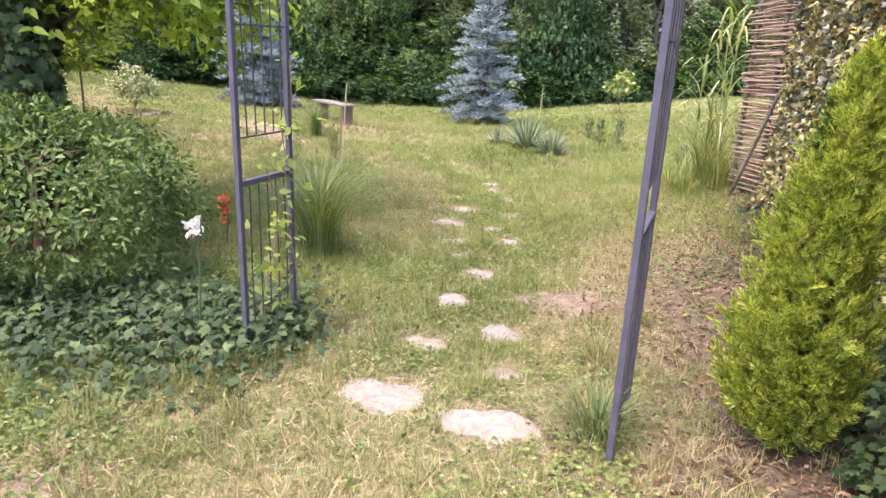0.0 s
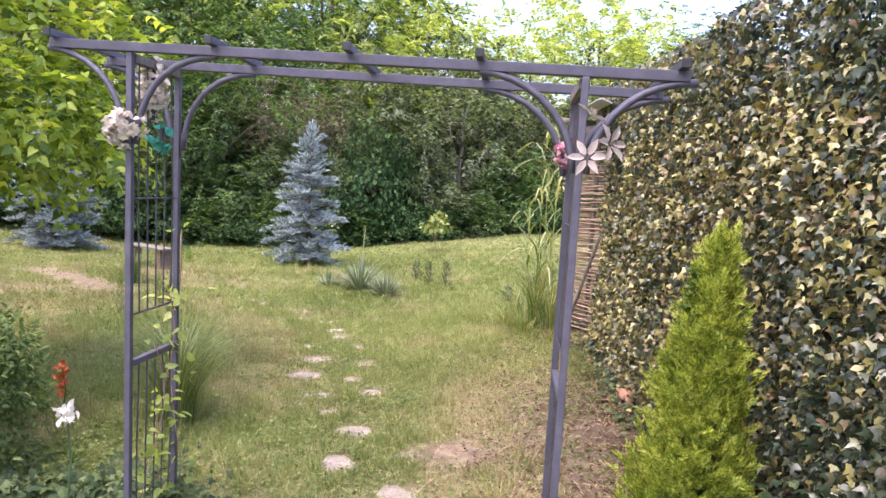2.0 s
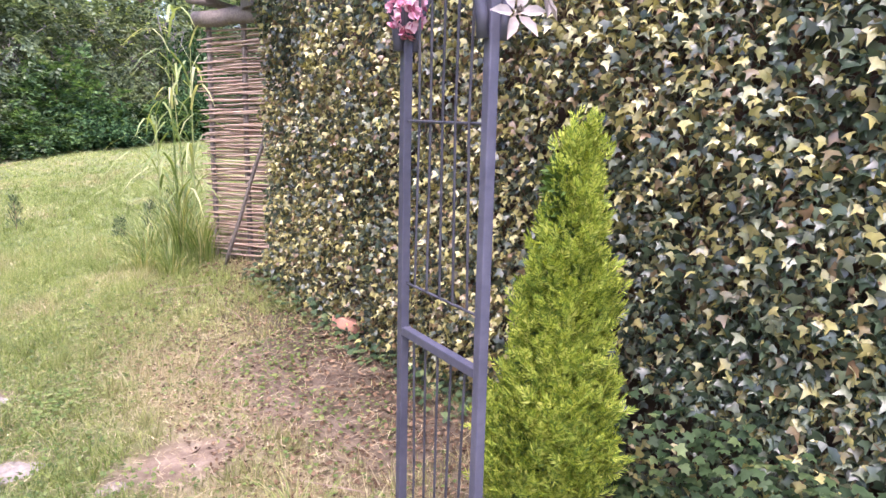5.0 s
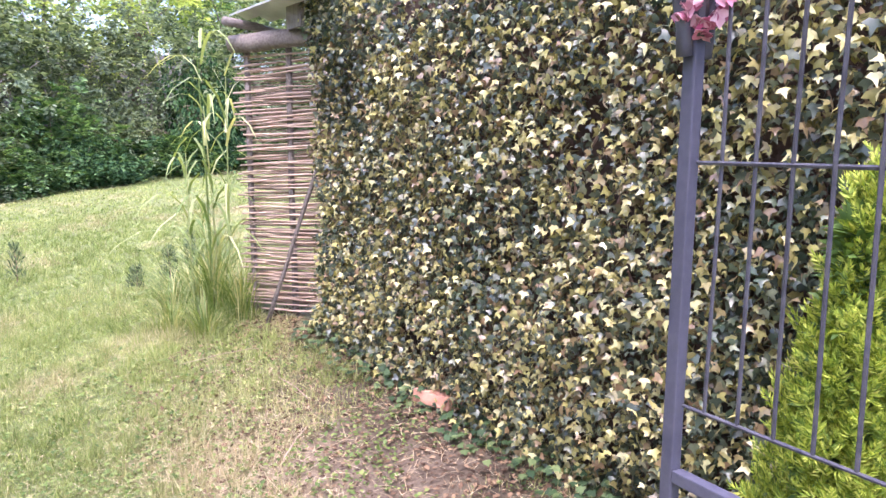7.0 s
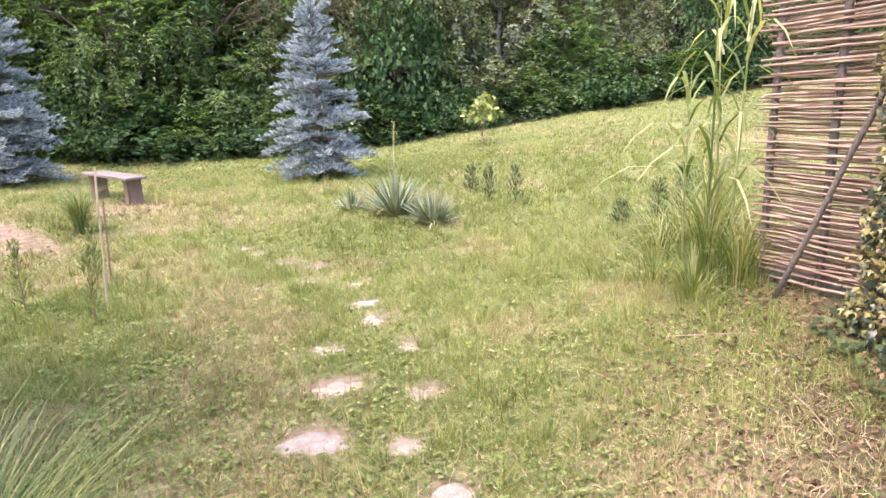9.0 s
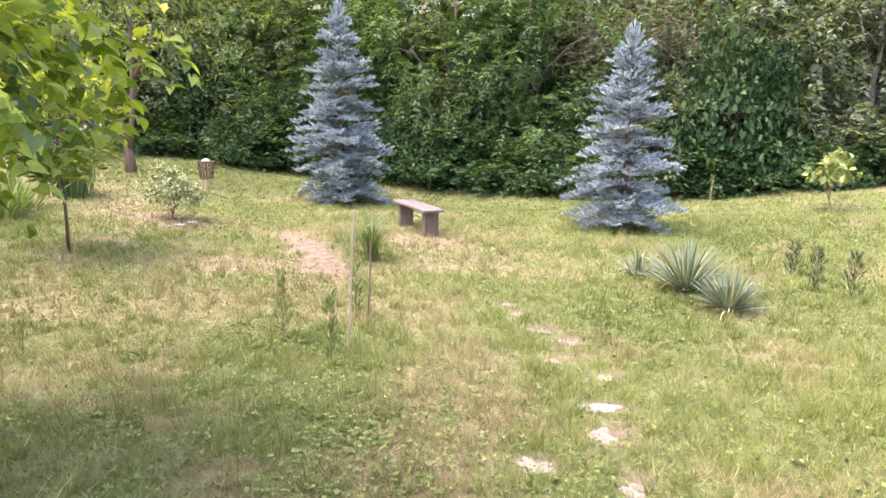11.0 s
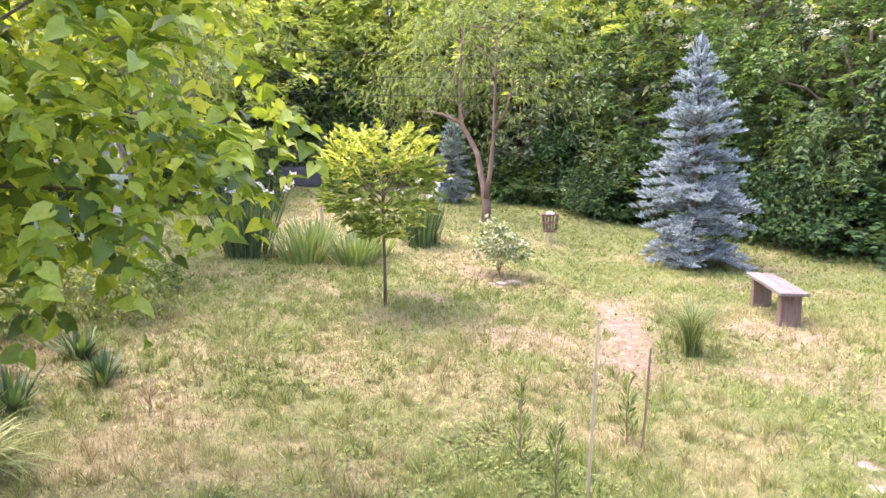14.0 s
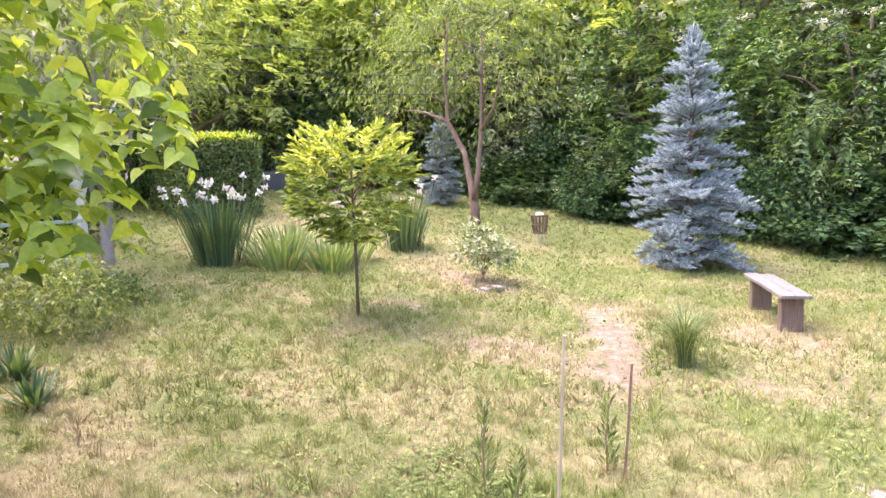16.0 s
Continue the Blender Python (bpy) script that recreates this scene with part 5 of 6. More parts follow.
wood_row((tree_a, tree_d), [(5.0, 20.2, 1.0, 0.95), (10.4, 20.2, 1.05, 1.0), (13.4, 20.6, 1.15, 1.0), (17.0, 21, 1.3, 1.0), (21, 22, 1.4, 1.0), (-10.8, 19.2, 1.0, 1.05), (0.6, 18.9, 0.8, 0.9), (-4.4, 20.2, 1.0, 1.1), (-15.5, 19.2, 1.0, 1.0)], 0.25)
wood_row((tree_b, tree_c), [(-3.2, 21.8, 0.95, 1.0), (-6.8, 21.2, 1.05, 1.1), (-13.0, 22.5, 1.1, 1.1), (3.2, 23.2, 0.85, 0.85), (6.5, 24.6, 0.9, 0.85), (9.6, 26.4, 0.9, 0.8), (-17, 22, 1.1, 1.1), (13, 28, 1.0, 0.8),
                            (-1.8, 25.5, 1.0, 1.0), (-6.0, 26.0, 1.1, 1.1), (-11, 27, 1.2, 1.1), (-16, 27, 1.3, 1.1), (-21, 22, 1.2, 1.1), (-21, 28, 1.3, 1.1), (-24, 17, 1.2, 1.1), (-22, 12, 1.1, 1.0), (-24, 7, 1.2, 1.0), (17, 31, 1.0, 0.8), (22, 33, 1.1, 0.8), (-20, 17.5, 1.3, 1.1), (-22.5, 20.5, 1.4, 1.1), (-18.5, 20, 1.3, 1.1), (-26, 20, 1.5, 1.2), (-28, 14, 1.5, 1.2), (-3.0, 30, 1.5, 1.15), (-8, 32, 1.6, 1.2), (1.5, 31, 1.3, 1.0), (-5.5, 24.2, 1.2, 1.1), (-2.2, 24.0, 1.25, 1.1), (1.0, 24.4, 1.2, 1.1), (3.6, 25.4, 1.1, 1.0), (5.6, 27, 1.1, 1.0), (16, 27, 1.0, 0.9)], 0.4)

wood_row((tree_c,), [(-17.5, 13.6, 1.0, 1.0), (-21, 16.2, 1.3, 1.1), (-16, 16.8, 0.9, 1.0), (-24.5, 14, 1.4, 1.1), (-11.6, 18.4, 0.8, 1.0), (-14.2, 18.2, 0.9, 1.0), (-9.6, 20.4, 0.95, 1.05)], 0.3)

# brown tangle of dead climbers hanging in the bushes
tangle = thing("dead_vine_tangle", 0.2, 17.9, gz(0.2, 17.9), "brown tangle of dead climbing stems in the bushes", "dead vines")
bm = bmesh.new()
for k in range(300):
    c = Vector((random.gauss(0, 0.62), random.gauss(0, 0.25), 3.2 + random.gauss(0, 0.42)))
    d = Vector((random.gauss(0, 1), random.gauss(0, 0.5), random.gauss(-0.3, 0.7))) * 0.45
    tube(bm, [c, c + d * 0.5 + Vector((0, 0, 0.12)), c + d + Vector((0, 0, -0.05))], [0.006, 0.005, 0.003], 3, False)
tube(bm, [(0.1, 0.1, -0.1), (-0.1, 0.1, 1.6), (0.15, 0, 3.3)], [0.05, 0.04, 0.03], 6)
tagged(part("stem_web", bm, M["dead_vine"], tangle), kind="stuff")

# ---- left side of the garden ----
# crooked tree with narrow leaves
crook = thing("crooked_tree", -8.45, 13.8, gz(-8.45, 13.8), "crooked forked tree with thin narrow leaves", "tree")
bm = bmesh.new()
tube(bm, [(0, 0, -0.1), (0.0, 0, 0.3), (-0.05, 0, 0.55), (-0.35, 0.1, 1.3), (-0.80, 0.1, 1.9), (-0.85, 0.1, 2.8), (-0.6, 0.0, 3.8)], [0.11, 0.085, 0.066, 0.054, 0.046, 0.033, 0.012], 9)
tube(bm, [(0.0, 0, 0.45), (0.10, 0, 0.9), (0.12, 0.1, 1.7), (0.15, 0.1, 2.6), (0.3, 0.0, 3.5)], [0.07, 0.045, 0.038, 0.03, 0.012], 8)
tube(bm, [(-0.80, 0.1, 1.9), (-1.3, 0, 2.1), (-1.9, -0.1, 2.2)], [0.05, 0.03, 0.012], 6)
tube(bm, [(0.12, 0.1, 1.7), (0.55, 0, 2.1), (0.75, 0, 2.7)], [0.04, 0.025, 0.01], 6)
for k in range(26):
    s = Vector((-0.8 + 0.9 * (k % 2) + 0.1 * math.sin(k), 0.1, 2.0 + 0.07 * k))
    e = s + Vector((1.3 * math.sin(k * 2.4), 0.9 * math.cos(k * 2.4), 0.35 + 0.3 * math.sin(k)))
    tube(bm, [s, s.lerp(e, 0.5) + Vector((0, 0, 0.08)), e], [0.018, 0.010, 0.004], 4)
part("trunk", bm, M["bark_red"], crook, smooth=True)
P, D, C = cloud(300, 18, (-0.45, 0, 3.3), (2.6, 1.9, 1.75), 0.26, 0.30, -0.95, 0.3)
mesh_part("crown", crown_mesh("crown", P, D, 0.13, M["wispy"], "diamond", 0.2, 0.9), crook)

# young golden standard tree
gold = thing("golden_tree", -5.0, 8.92, gz(-5.0, 8.92), "young standard tree with round crown, coloured golden-yellow on its lit top", "tree")
bm = bmesh.new()
tube(bm, [(0, 0, -0.05), (0.015, 0, 0.5), (0, 0, 1.0), (0.01, 0, 1.6)], [0.020, 0.016, 0.014, 0.005], 7)
for k in range(12):
    a = k * 2.4
    tube(bm, [(0, 0, 1.0 + 0.03 * k), (0.2 * math.cos(a), 0.2 * math.sin(a), 1.2 + 0.03 * k), (0.38 * math.cos(a), 0.38 * math.sin(a), 1.45 + 0.03 * k)], [0.008, 0.006, 0.003], 5)
part("trunk", bm, M["bark"], gold, smooth=True)


def twig_leaves(n, v0, v1, mat, name, size, lift):
    """Leafy twig ends over a broad round crown, each with leaves along both sides."""
    v = rng.uniform(v0, v1, n)
    a = rng.random(n) * 6.283
    wide = 0.56 * np.sqrt(np.clip(1 - ((v - 0.58) / 0.62) ** 2, 0.02, 1)) * rng.uniform(0.45, 1.0, n) ** 0.6
    out = np.stack([np.cos(a), np.sin(a), 0 * a], 1)
    C = out * wide[:, None] + np.stack([0 * a, 0 * a, 0.90 + 0.88 * v], 1)
    R = unit(out * 0.9 + np.array([0, 0, 1.0]) * lift + 0.35 * rand_dirs(n))
    k = 11
    u = np.arange(k) / (k - 1)
    sg = np.where(np.arange(k) % 2, 1.0, -1.0)
    side = unit(np.cross(R, np.array([0, 0, 1.0])) + 0.3 * rand_dirs(n))
    P = C[:, None] + R[:, None] * (0.17 * u)[None, :, None] - np.array([0, 0, 1.0]) * (0.03 * u ** 2)[None, :, None]
    T = R[:, None] * (0.5 + u)[None, :, None] + side[:, None] * sg[None, :, None] * (1 - 0.8 * u)[None, :, None] + rng.normal(size=P.shape) * 0.2
    N = np.array([0, 0, 1.0]) + 0.5 * out[:, None] + rng.normal(size=P.shape) * 0.4
    P, T, N = (q.reshape(-1, 3) for q in (P, T, N))
    L = size * rng.uniform(0.7, 1.3, len(P))
    return mesh_part(name, leaf_mesh(name, P, T, N, L, L * 0.42, "oval", mat), gold)


# top light is in the colours: golden leaves above, greener darker ones below
twig_leaves(290, -0.16, 0.80, M["gold_shaded"], "lower_leaves", 0.080, 0.15)
twig_leaves(150, 0.55, 1.10, M["gold"], "golden_leaves", 0.080, 0.75)


def fan_plant(name, x, y, n, length, width, mat, label, category, spread=0.9, shape="sword", base_r=0.05, group="", turn=0.0, split=False):
    """A clump of sword-shaped or arching blades."""
    ob = thing(name, x, y, gz(x, y), label, category, group, turn)
    a = rng.random(n) * 6.283
    tilt = rng.random(n) ** 0.7 * spread
    out = np.stack([np.cos(a), np.sin(a), 0 * a], 1)
    T = out * np.sin(tilt)[:, None] + np.stack([0 * a, 0 * a, np.cos(tilt)], 1)
    N = -out * np.cos(tilt)[:, None] + np.stack([0 * a, 0 * a, np.sin(tilt)], 1) + 0.25 * rand_dirs(n)
    if shape == "arch":
        N = np.stack([0 * a, 0 * a, 1 + 0 * a], 1) + 0.15 * rand_dirs(n)
        N = N - out * 0.8
    L = length * rng.uniform(0.6, 1.1, n)
    P = out * (base_r * rng.random(n))[:, None] + np.array([0, 0, -0.02])
    if split:
        one = leaf_mesh("leaf", [(0, 0, 0)], [(1, 0, 0)], [(0, 0, 1)], 1.0, 1.0, shape, mat)
        for p, t, n_, ln in zip(P, T, N, L):
            t, n_ = Vector(t).normalized(), Vector(n_)
            s = n_.cross(t).normalized()
            m = Matrix((t, s, t.cross(s))).transposed().to_4x4() @ Matrix.Diagonal((ln, width, ln, 1))
            m.translation = Vector(p)
            o = new("leaf", one)
            o.parent = ob
            o.matrix_basis = m
        return ob
    tagged(mesh_part("foliage", leaf_mesh("foliage", P, T, N, L, width, shape, mat), ob), kind="stuff")
    return ob


# yuccas on the lawn, with an old flower stalk
for x, y, k, ln in ((0.77, 10.2, 70, 0.33), (1.20, 9.60, 180, 0.56), (1.50, 9.05, 150, 0.40)):
    fan_plant("yucca", x, y, k, ln, 0.019, M["yucca"], "blue-green spiky yucca with dry straw leaves at its foot", "yucca", 1.25, "sword", 0.06, "yuccas on the lawn", split=True)
    fan_plant("dry_yucca_leaves", x + 0.02, y - 0.03, 14, ln * 0.7, 0.012, M["dead"], "dry straw-coloured leaves lying under the yucca", "dry leaves", 1.5, "arch", 0.10, "dry yucca leaves", split=True)
stalk = thing("flower_stalk", 1.62, 13.4, gz(1.62, 13.4), "tall dry yellowish seed stalk", "dry stalk")
bm = bmesh.new()
tube(bm, [(0, 0, -0.02), (0.01, 0, 0.35), (0.03, 0, 0.72)], [0.008, 0.007, 0.004], 6)
part("stem", bm, M["bamboo"], stalk)
Pz = np.stack([0.02 + rng.normal(size=90) * 0.015, rng.normal(size=90) * 0.015, rng.uniform(0.32, 0.74, 90)], 1)
tagged(mesh_part("seed_head", leaf_mesh("seed_head", Pz, rand_dirs(90), rand_dirs(90), 0.03, 0.02, "diamond", M["reed"]), stalk), kind="stuff")


# young conifer seedlings on the lawn
def seedling(x, y, h, mat, label, group, width=0.09, n=220):
    ob = thing("seedling", x, y, gz(x, y), label, "seedling", group, random.uniform(0, 360))
    bm = bmesh.new()
    tube(bm, [(0, 0, -0.02), (0.01, 0, h * 0.5), (0, 0.01, h * 0.93)], [0.006, 0.005, 0.002], 5)
    part("stem", bm, M["twig"], ob)
    f = rng.random(n)
    a = rng.random(n) * 6.283
    out = np.stack([np.cos(a), np.sin(a), 0 * a], 1)
    P = out * (width * (1 - 0.7 * f) * rng.random(n))[:, None] + np.stack([0 * f, 0 * f, 0.03 + 0.9 * h * f], 1)
    mesh_part("foliage", leaf_mesh("foliage", P, out * 0.5 + rand_dirs(n) * 0.3 + np.array([0, 0, 0.9]), rand_dirs(n), 0.065, 0.010, "diamond", mat), ob)


G = "young conifers on the lawn"
for x, y, h in ((2.16, 10.28, 0.32), (2.24, 9.72, 0.36), (2.46, 9.45, 0.38), (2.91, 7.85, 0.20), (3.18, 7.75, 0.36), (3.52, 7.95, 0.44)):
    seedling(x, y, h, M["wood_a"], "small upright olive-green conifer seedling in the lawn", G, 0.09, 150)
for x, y, h in ((-1.58, 7.42, 0.50), (-1.05, 7.10, 0.50), (-1.30, 8.05, 0.42)):
    seedling(x, y, h, M["wispy"], "slender grey-green conifer seedling in the lawn", G, 0.05, 85)
seedling(-3.78, 6.05, 0.20, M["dead"], "small withered brown seedling in the lawn", "", 0.07, 40)


def stake(x, y, top, r, mat, label):
    ob = thing("stake", x, y, gz(x, y), label, "stake", "stakes in the lawn")
    bm = bmesh.new()
    d = Vector((top[0] - x, top[1] - y, top[2] - gz(x, y)))
    tube(bm, [(0, 0, -0.05), d * 0.4 + Vector((0.006, 0, 0)), d * 0.75, d], [r, r * 0.95, r * 0.9, r * 0.8], 7)
    part("cane", bm, mat, ob)


stake(-1.04, 7.32, (-0.97, 7.30, 0.98), 0.0085, M["bamboo"], "pale cane stake standing in the lawn")
stake(-1.22, 8.08, (-1.19, 8.10, 0.63), 0.008, M["twig"], "thin brown stick standing in the lawn")

# grass clumps
LG = "clumps of tall grass"
fan_plant("grass_clump", -2.0, 10.0, 330, 0.58, 0.0048, M["green_grass"], "round tuft of long green grass in the lawn", "grass tuft", 0.48, "arch", 0.10, LG)
fan_plant("grass_clump", -0.50, 4.15, 560, 0.84, 0.0042, M["green_grass"], "tall arching green grass clump behind the arch", "grass tuft", 0.55, "arch", 0.16, LG)
fan_plant("grass_clump", 1.10, 2.04, 260, 0.27, 0.004, M["green_grass"], "ragged long grass round the foot of an arch post", "grass tuft", 0.8, "arch", 0.12, LG)
fan_plant("grass_clump", 1.22, 2.75, 60, 0.24, 0.004, M["long_grass"], "ragged dry grass beside the arch", "grass tuft", 0.9, "arch", 0.14, LG)
for gx_, gy_, gn, gl, gs in ((2.72, 5.92, 130, 0.62, 0.75), (2.62, 6.10, 80, 0.70, 0.45), (2.42, 5.90, 90, 0.36, 1.0), (2.74, 6.30, 90, 0.80, 0.35), (2.36, 6.25, 70, 0.34, 1.0), (2.55, 6.55, 60, 0.45, 0.8)):
    fan_plant("grass_clump", gx_, gy_, gn, gl, 0.0065, M["long_grass"], "loose tuft of tall green grass at the wattle screen", "grass tuft", gs, "arch", 0.16, LG)
fan_plant("grass_clump", 2.98, 6.95, 300, 0.42, 0.010, M["long_grass"], "thick tuft of long grass at the wattle screen", "grass tuft", 1.1, "arch", 0.35, LG)
fan_plant("daylily", -3.45, 5.0, 120, 0.50, 0.018, M["reed"], "yellow-green daylily clump at the lawn's edge", "daylily", 1.2, "arch", 0.10)
fan_plant("daylily", -3.7, 4.6, 120, 0.50, 0.018, M["reed"], "yellow-green daylily clump at the lawn's edge", "daylily", 1.2, "arch", 0.14)
fan_plant("yucca", -4.55, 5.95, 55, 0.32, 0.028, M["iris"], "dark spiky yucca at the bed's edge", "yucca", 1.0, "sword", 0.06, split=True)
fan_plant("yucca", -4.40, 5.33, 60, 0.34, 0.028, M["iris"], "dark spiky yucca at the bed's edge", "yucca", 1.0, "sword", 0.08, split=True)
fan_plant("yucca", -5.2, 5.95, 60, 0.34, 0.028, M["iris"], "dark spiky yucca at the bed's edge", "yucca", 1.0, "sword", 0.08, split=True)

# reeds beside the wattle screen
for k, (x, y, h) in enumerate(((2.70, 6.02, 1.70), (2.62, 6.12, 1.90), (2.76, 6.25, 1.5), (2.58, 6.3, 1.2))):
    ob = thing("giant_reed", x, y, gz(x, y), "tall green reed cane with long hanging leaves", "reed", "reeds at the screen", k * 70)
    bm = bmesh.new()
    tube(bm, [(0, 0, -0.05), (0.02, 0, h * 0.5), (0.05, 0.02, h)], [0.008, 0.007, 0.003], 6)
    part("cane", bm, M["reed"], ob)
    m = 15
    z = np.linspace(0.35, h, m)
    a = np.arange(m) * 2.6 + k
    out = np.stack([np.cos(a), np.sin(a), 0 * a], 1)
    P = np.stack([0.03 * z / h, 0 * z, z], 1)
    mesh_part("leaves", leaf_mesh("leaves", P, out * 0.8 + np.array([0, 0, 0.7]), np.array([0, 0, 1.0]) - out * 0.9, 0.50 * rng.uniform(0.6, 1.25, m), 0.022, "hang", M["reed"]), ob)


# irises
BLOOM = leaf_mesh("bloom", rng.normal(size=(12, 3)) * 0.008, rand_dirs(12) + np.array([0, 0, 0.1]), rand_dirs(12), 0.066, 0.042, "oval", M["petal_white"])


def iris_clump(x, y, n, h, r, mat, label, blooms=0):
    ob = fan_plant("iris_clump", x, y, n, h, 0.030, mat, label, "irises", 0.42 if blooms else 0.85, "sword", r, "iris clumps")
    if blooms:
        for k in range(blooms):
            a, q = rng.random() * 6.28, r * 1.5 * rng.random() ** 0.5
            tip = Vector((q * math.cos(a) * 1.4, q * math.sin(a) * 1.4, h * rng.uniform(0.85, 1.22)))
            bm = bmesh.new()
            tube(bm, [(q * math.cos(a) * 0.6, q * math.sin(a) * 0.6, 0), tip], [0.007, 0.005], 5)
            part("stem", bm, M["iris"], ob)
            o = mesh_part("bloom", BLOOM, ob, "white iris bloom")
            o.matrix_basis = pose(*tip, rng.uniform(-30, 30), rng.uniform(-30, 30), rng.uniform(0, 360))


iris_clump(-8.05, 8.75, 230, 0.95, 0.34, M["iris"], "tall dark green irises with white blooms", 26)
iris_clump(-7.35, 11.3, 200, 0.90, 0.32, M["iris"], "tall dark green irises with white blooms", 8)
iris_clump(-6.9, 9.75, 150, 0.50, 0.30, M["iris_pale"], "short pale green irises")
iris_clump(-7.4, 9.3, 150, 0.60, 0.36, M["iris_pale"], "short pale green irises")
iris_clump(-7.9, 9.7, 130, 0.60, 0.36, M["iris_pale"], "short pale green irises")
iris_clump(-7.3, 10.3, 120, 0.55, 0.36, M["iris_pale"], "short pale green irises")
for x, y in ((-8.3, 10.1), (-8.0, 10.45)):
    ob = thing("old_bloom", x, y, gz(x, y), "withered pinkish bent bloom stalk", "flower", "bent blooms")
    bm = bmesh.new()
    tube(bm, [(0, 0, 0), (0, 0, 0.55), (0.04, 0.03, 0.68), (0.14, 0.08, 0.70), (0.2, 0.12, 0.60)], [0.02, 0.02, 0.035, 0.035, 0.02], 7)
    part("stem", bm, M["petal_cream"], ob)

# variegated shrub in its bare patch
leafy("variegated_shrub", -5.35, 11.05, "small white-edged green shrub in a bare patch", "shrub", "", 90, 16, (0, 0, 0.42), (0.34, 0.32, 0.30), 0.05, 0.06, M["white_edge"], 0.014, (0, 0, 0.4), M["twig"], "oval", 0.5, 0.3, -0.8, 0.1, 12)
bm = bmesh.new()
for k in range(5):
    a = 0.4 + k * 0.45
    box(bm, 0.32 * math.cos(a), 0.32 * math.sin(a) * -1, 0.01, 0.14, 0.10, 0.05, 0.015, pose(0, 0, 0, 3 * k, 2 * k, 0))
ob = part("edging_stones", bm, M["stone"])
ob.matrix_basis = pose(-5.25, 11.0, gz(-5.25, 11.0))
tagged(ob, "few flat stones laid round the shrub", "stones", kind="stuff")

# wicker lantern
lan = thing("wicker_basket", -6.55, 13.45, gz(-6.55, 13.45), "brown wicker basket on thin legs with pale lid", "basket")
for k in range(14):
    a = k * 2 * math.pi / 14
    bm = bmesh.new()
    tube(bm, [(0.10 * math.cos(a), 0.10 * math.sin(a), 0.18), (0.12 * math.cos(a), 0.12 * math.sin(a), 0.32), (0.135 * math.cos(a), 0.135 * math.sin(a), 0.48)], 0.012, 5)
    part("stave", bm, M["basket"], lan)
for z, r in ((0.20, 0.105), (0.33, 0.125), (0.47, 0.14)):
    bm = bmesh.new()
    tube(bm, [(r * math.cos(i * math.pi / 10), r * math.sin(i * math.pi / 10), z) for i in range(21)], 0.014, 5)
    part("hoop", bm, M["basket"], lan)
for k in range(4):
    a = k * math.pi / 2 + 0.4
    bm = bmesh.new()
    tube(bm, [(0.09 * math.cos(a), 0.09 * math.sin(a), 0.2), (0.11 * math.cos(a), 0.11 * math.sin(a), -0.02)], 0.013, 5)
    part("leg", bm, M["bamboo"], lan)
bm = bmesh.new()
bmesh.ops.create_icosphere(bm, subdivisions=2, radius=0.075, matrix=pose(0, 0, 0.485) @ Matrix.Diagonal((1, 1, 0.55, 1)))
part("lid", bm, M["petal_white"], lan, "pale rounded lid", True)

# trimmed hedge, dark cover, trellis, trunks
hedge = thing("trimmed_hedge", -11.9, 10.2, gz(-11.9, 10.2), "square-trimmed green hedge block, coloured light on its lit top and dark on its shaded sides", "hedge")
n = 9000
face = rng.integers(0, 3, n)
P = np.stack([rng.uniform(-1.1, 0.7, n), rng.uniform(-0.7, 0.7, n), rng.uniform(0, 1.45, n)], 1)
P[face == 0, 2] = 1.45
P[face == 1, 0] = 0.7
P[face == 2, 1] = np.where(rng.random((face == 2).sum()) < 0.6, -0.7, 0.7)
P += rng.normal(size=P.shape) * 0.035
# light from above put into the leaf colours: brighter top, darker clipped sides
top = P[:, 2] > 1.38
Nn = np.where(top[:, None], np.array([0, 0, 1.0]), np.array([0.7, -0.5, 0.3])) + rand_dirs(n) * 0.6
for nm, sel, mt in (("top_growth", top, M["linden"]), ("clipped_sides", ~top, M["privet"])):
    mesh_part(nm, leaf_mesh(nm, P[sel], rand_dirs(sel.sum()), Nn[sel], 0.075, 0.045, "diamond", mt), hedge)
# plain dark box behind the leaves, standing in for the shade inside
bm = bmesh.new()
box(bm, -0.2, 0, 0.68, 1.6, 1.2, 1.36, 0.05)
part("inner_growth", bm, M["dark_wall"], hedge)
bm = bmesh.new()
box(bm, 0, 0, 0.2, 1.9, 0.9, 0.5, 0.06)
ob = tagged(part("tarpaulin", bm, M["bin"]), "dark grey tarpaulin drawn over a low heap", "tarpaulin")
ob.matrix_basis = pose(-14.8, 13.4, gz(-14.8, 13.4), 0, 0, 40)

tr = thing("trellis", -6.9, 6.0, gz(-6.9, 6.0), "pale green square wooden trellis beside the bed", "trellis", turn=75)
for k in range(5):
    bm = bmesh.new()
    box(bm, -0.8 + 0.4 * k, 0, 0.65, 0.035, 0.018, 1.4, 0.003)
    part("upright", bm, M["trellis"], tr)
for k in range(4):
    bm = bmesh.new()
    box(bm, 0, -0.019, 0.15 + 0.38 * k, 1.75, 0.018, 0.035, 0.003)
    part("lath", bm, M["trellis"], tr)
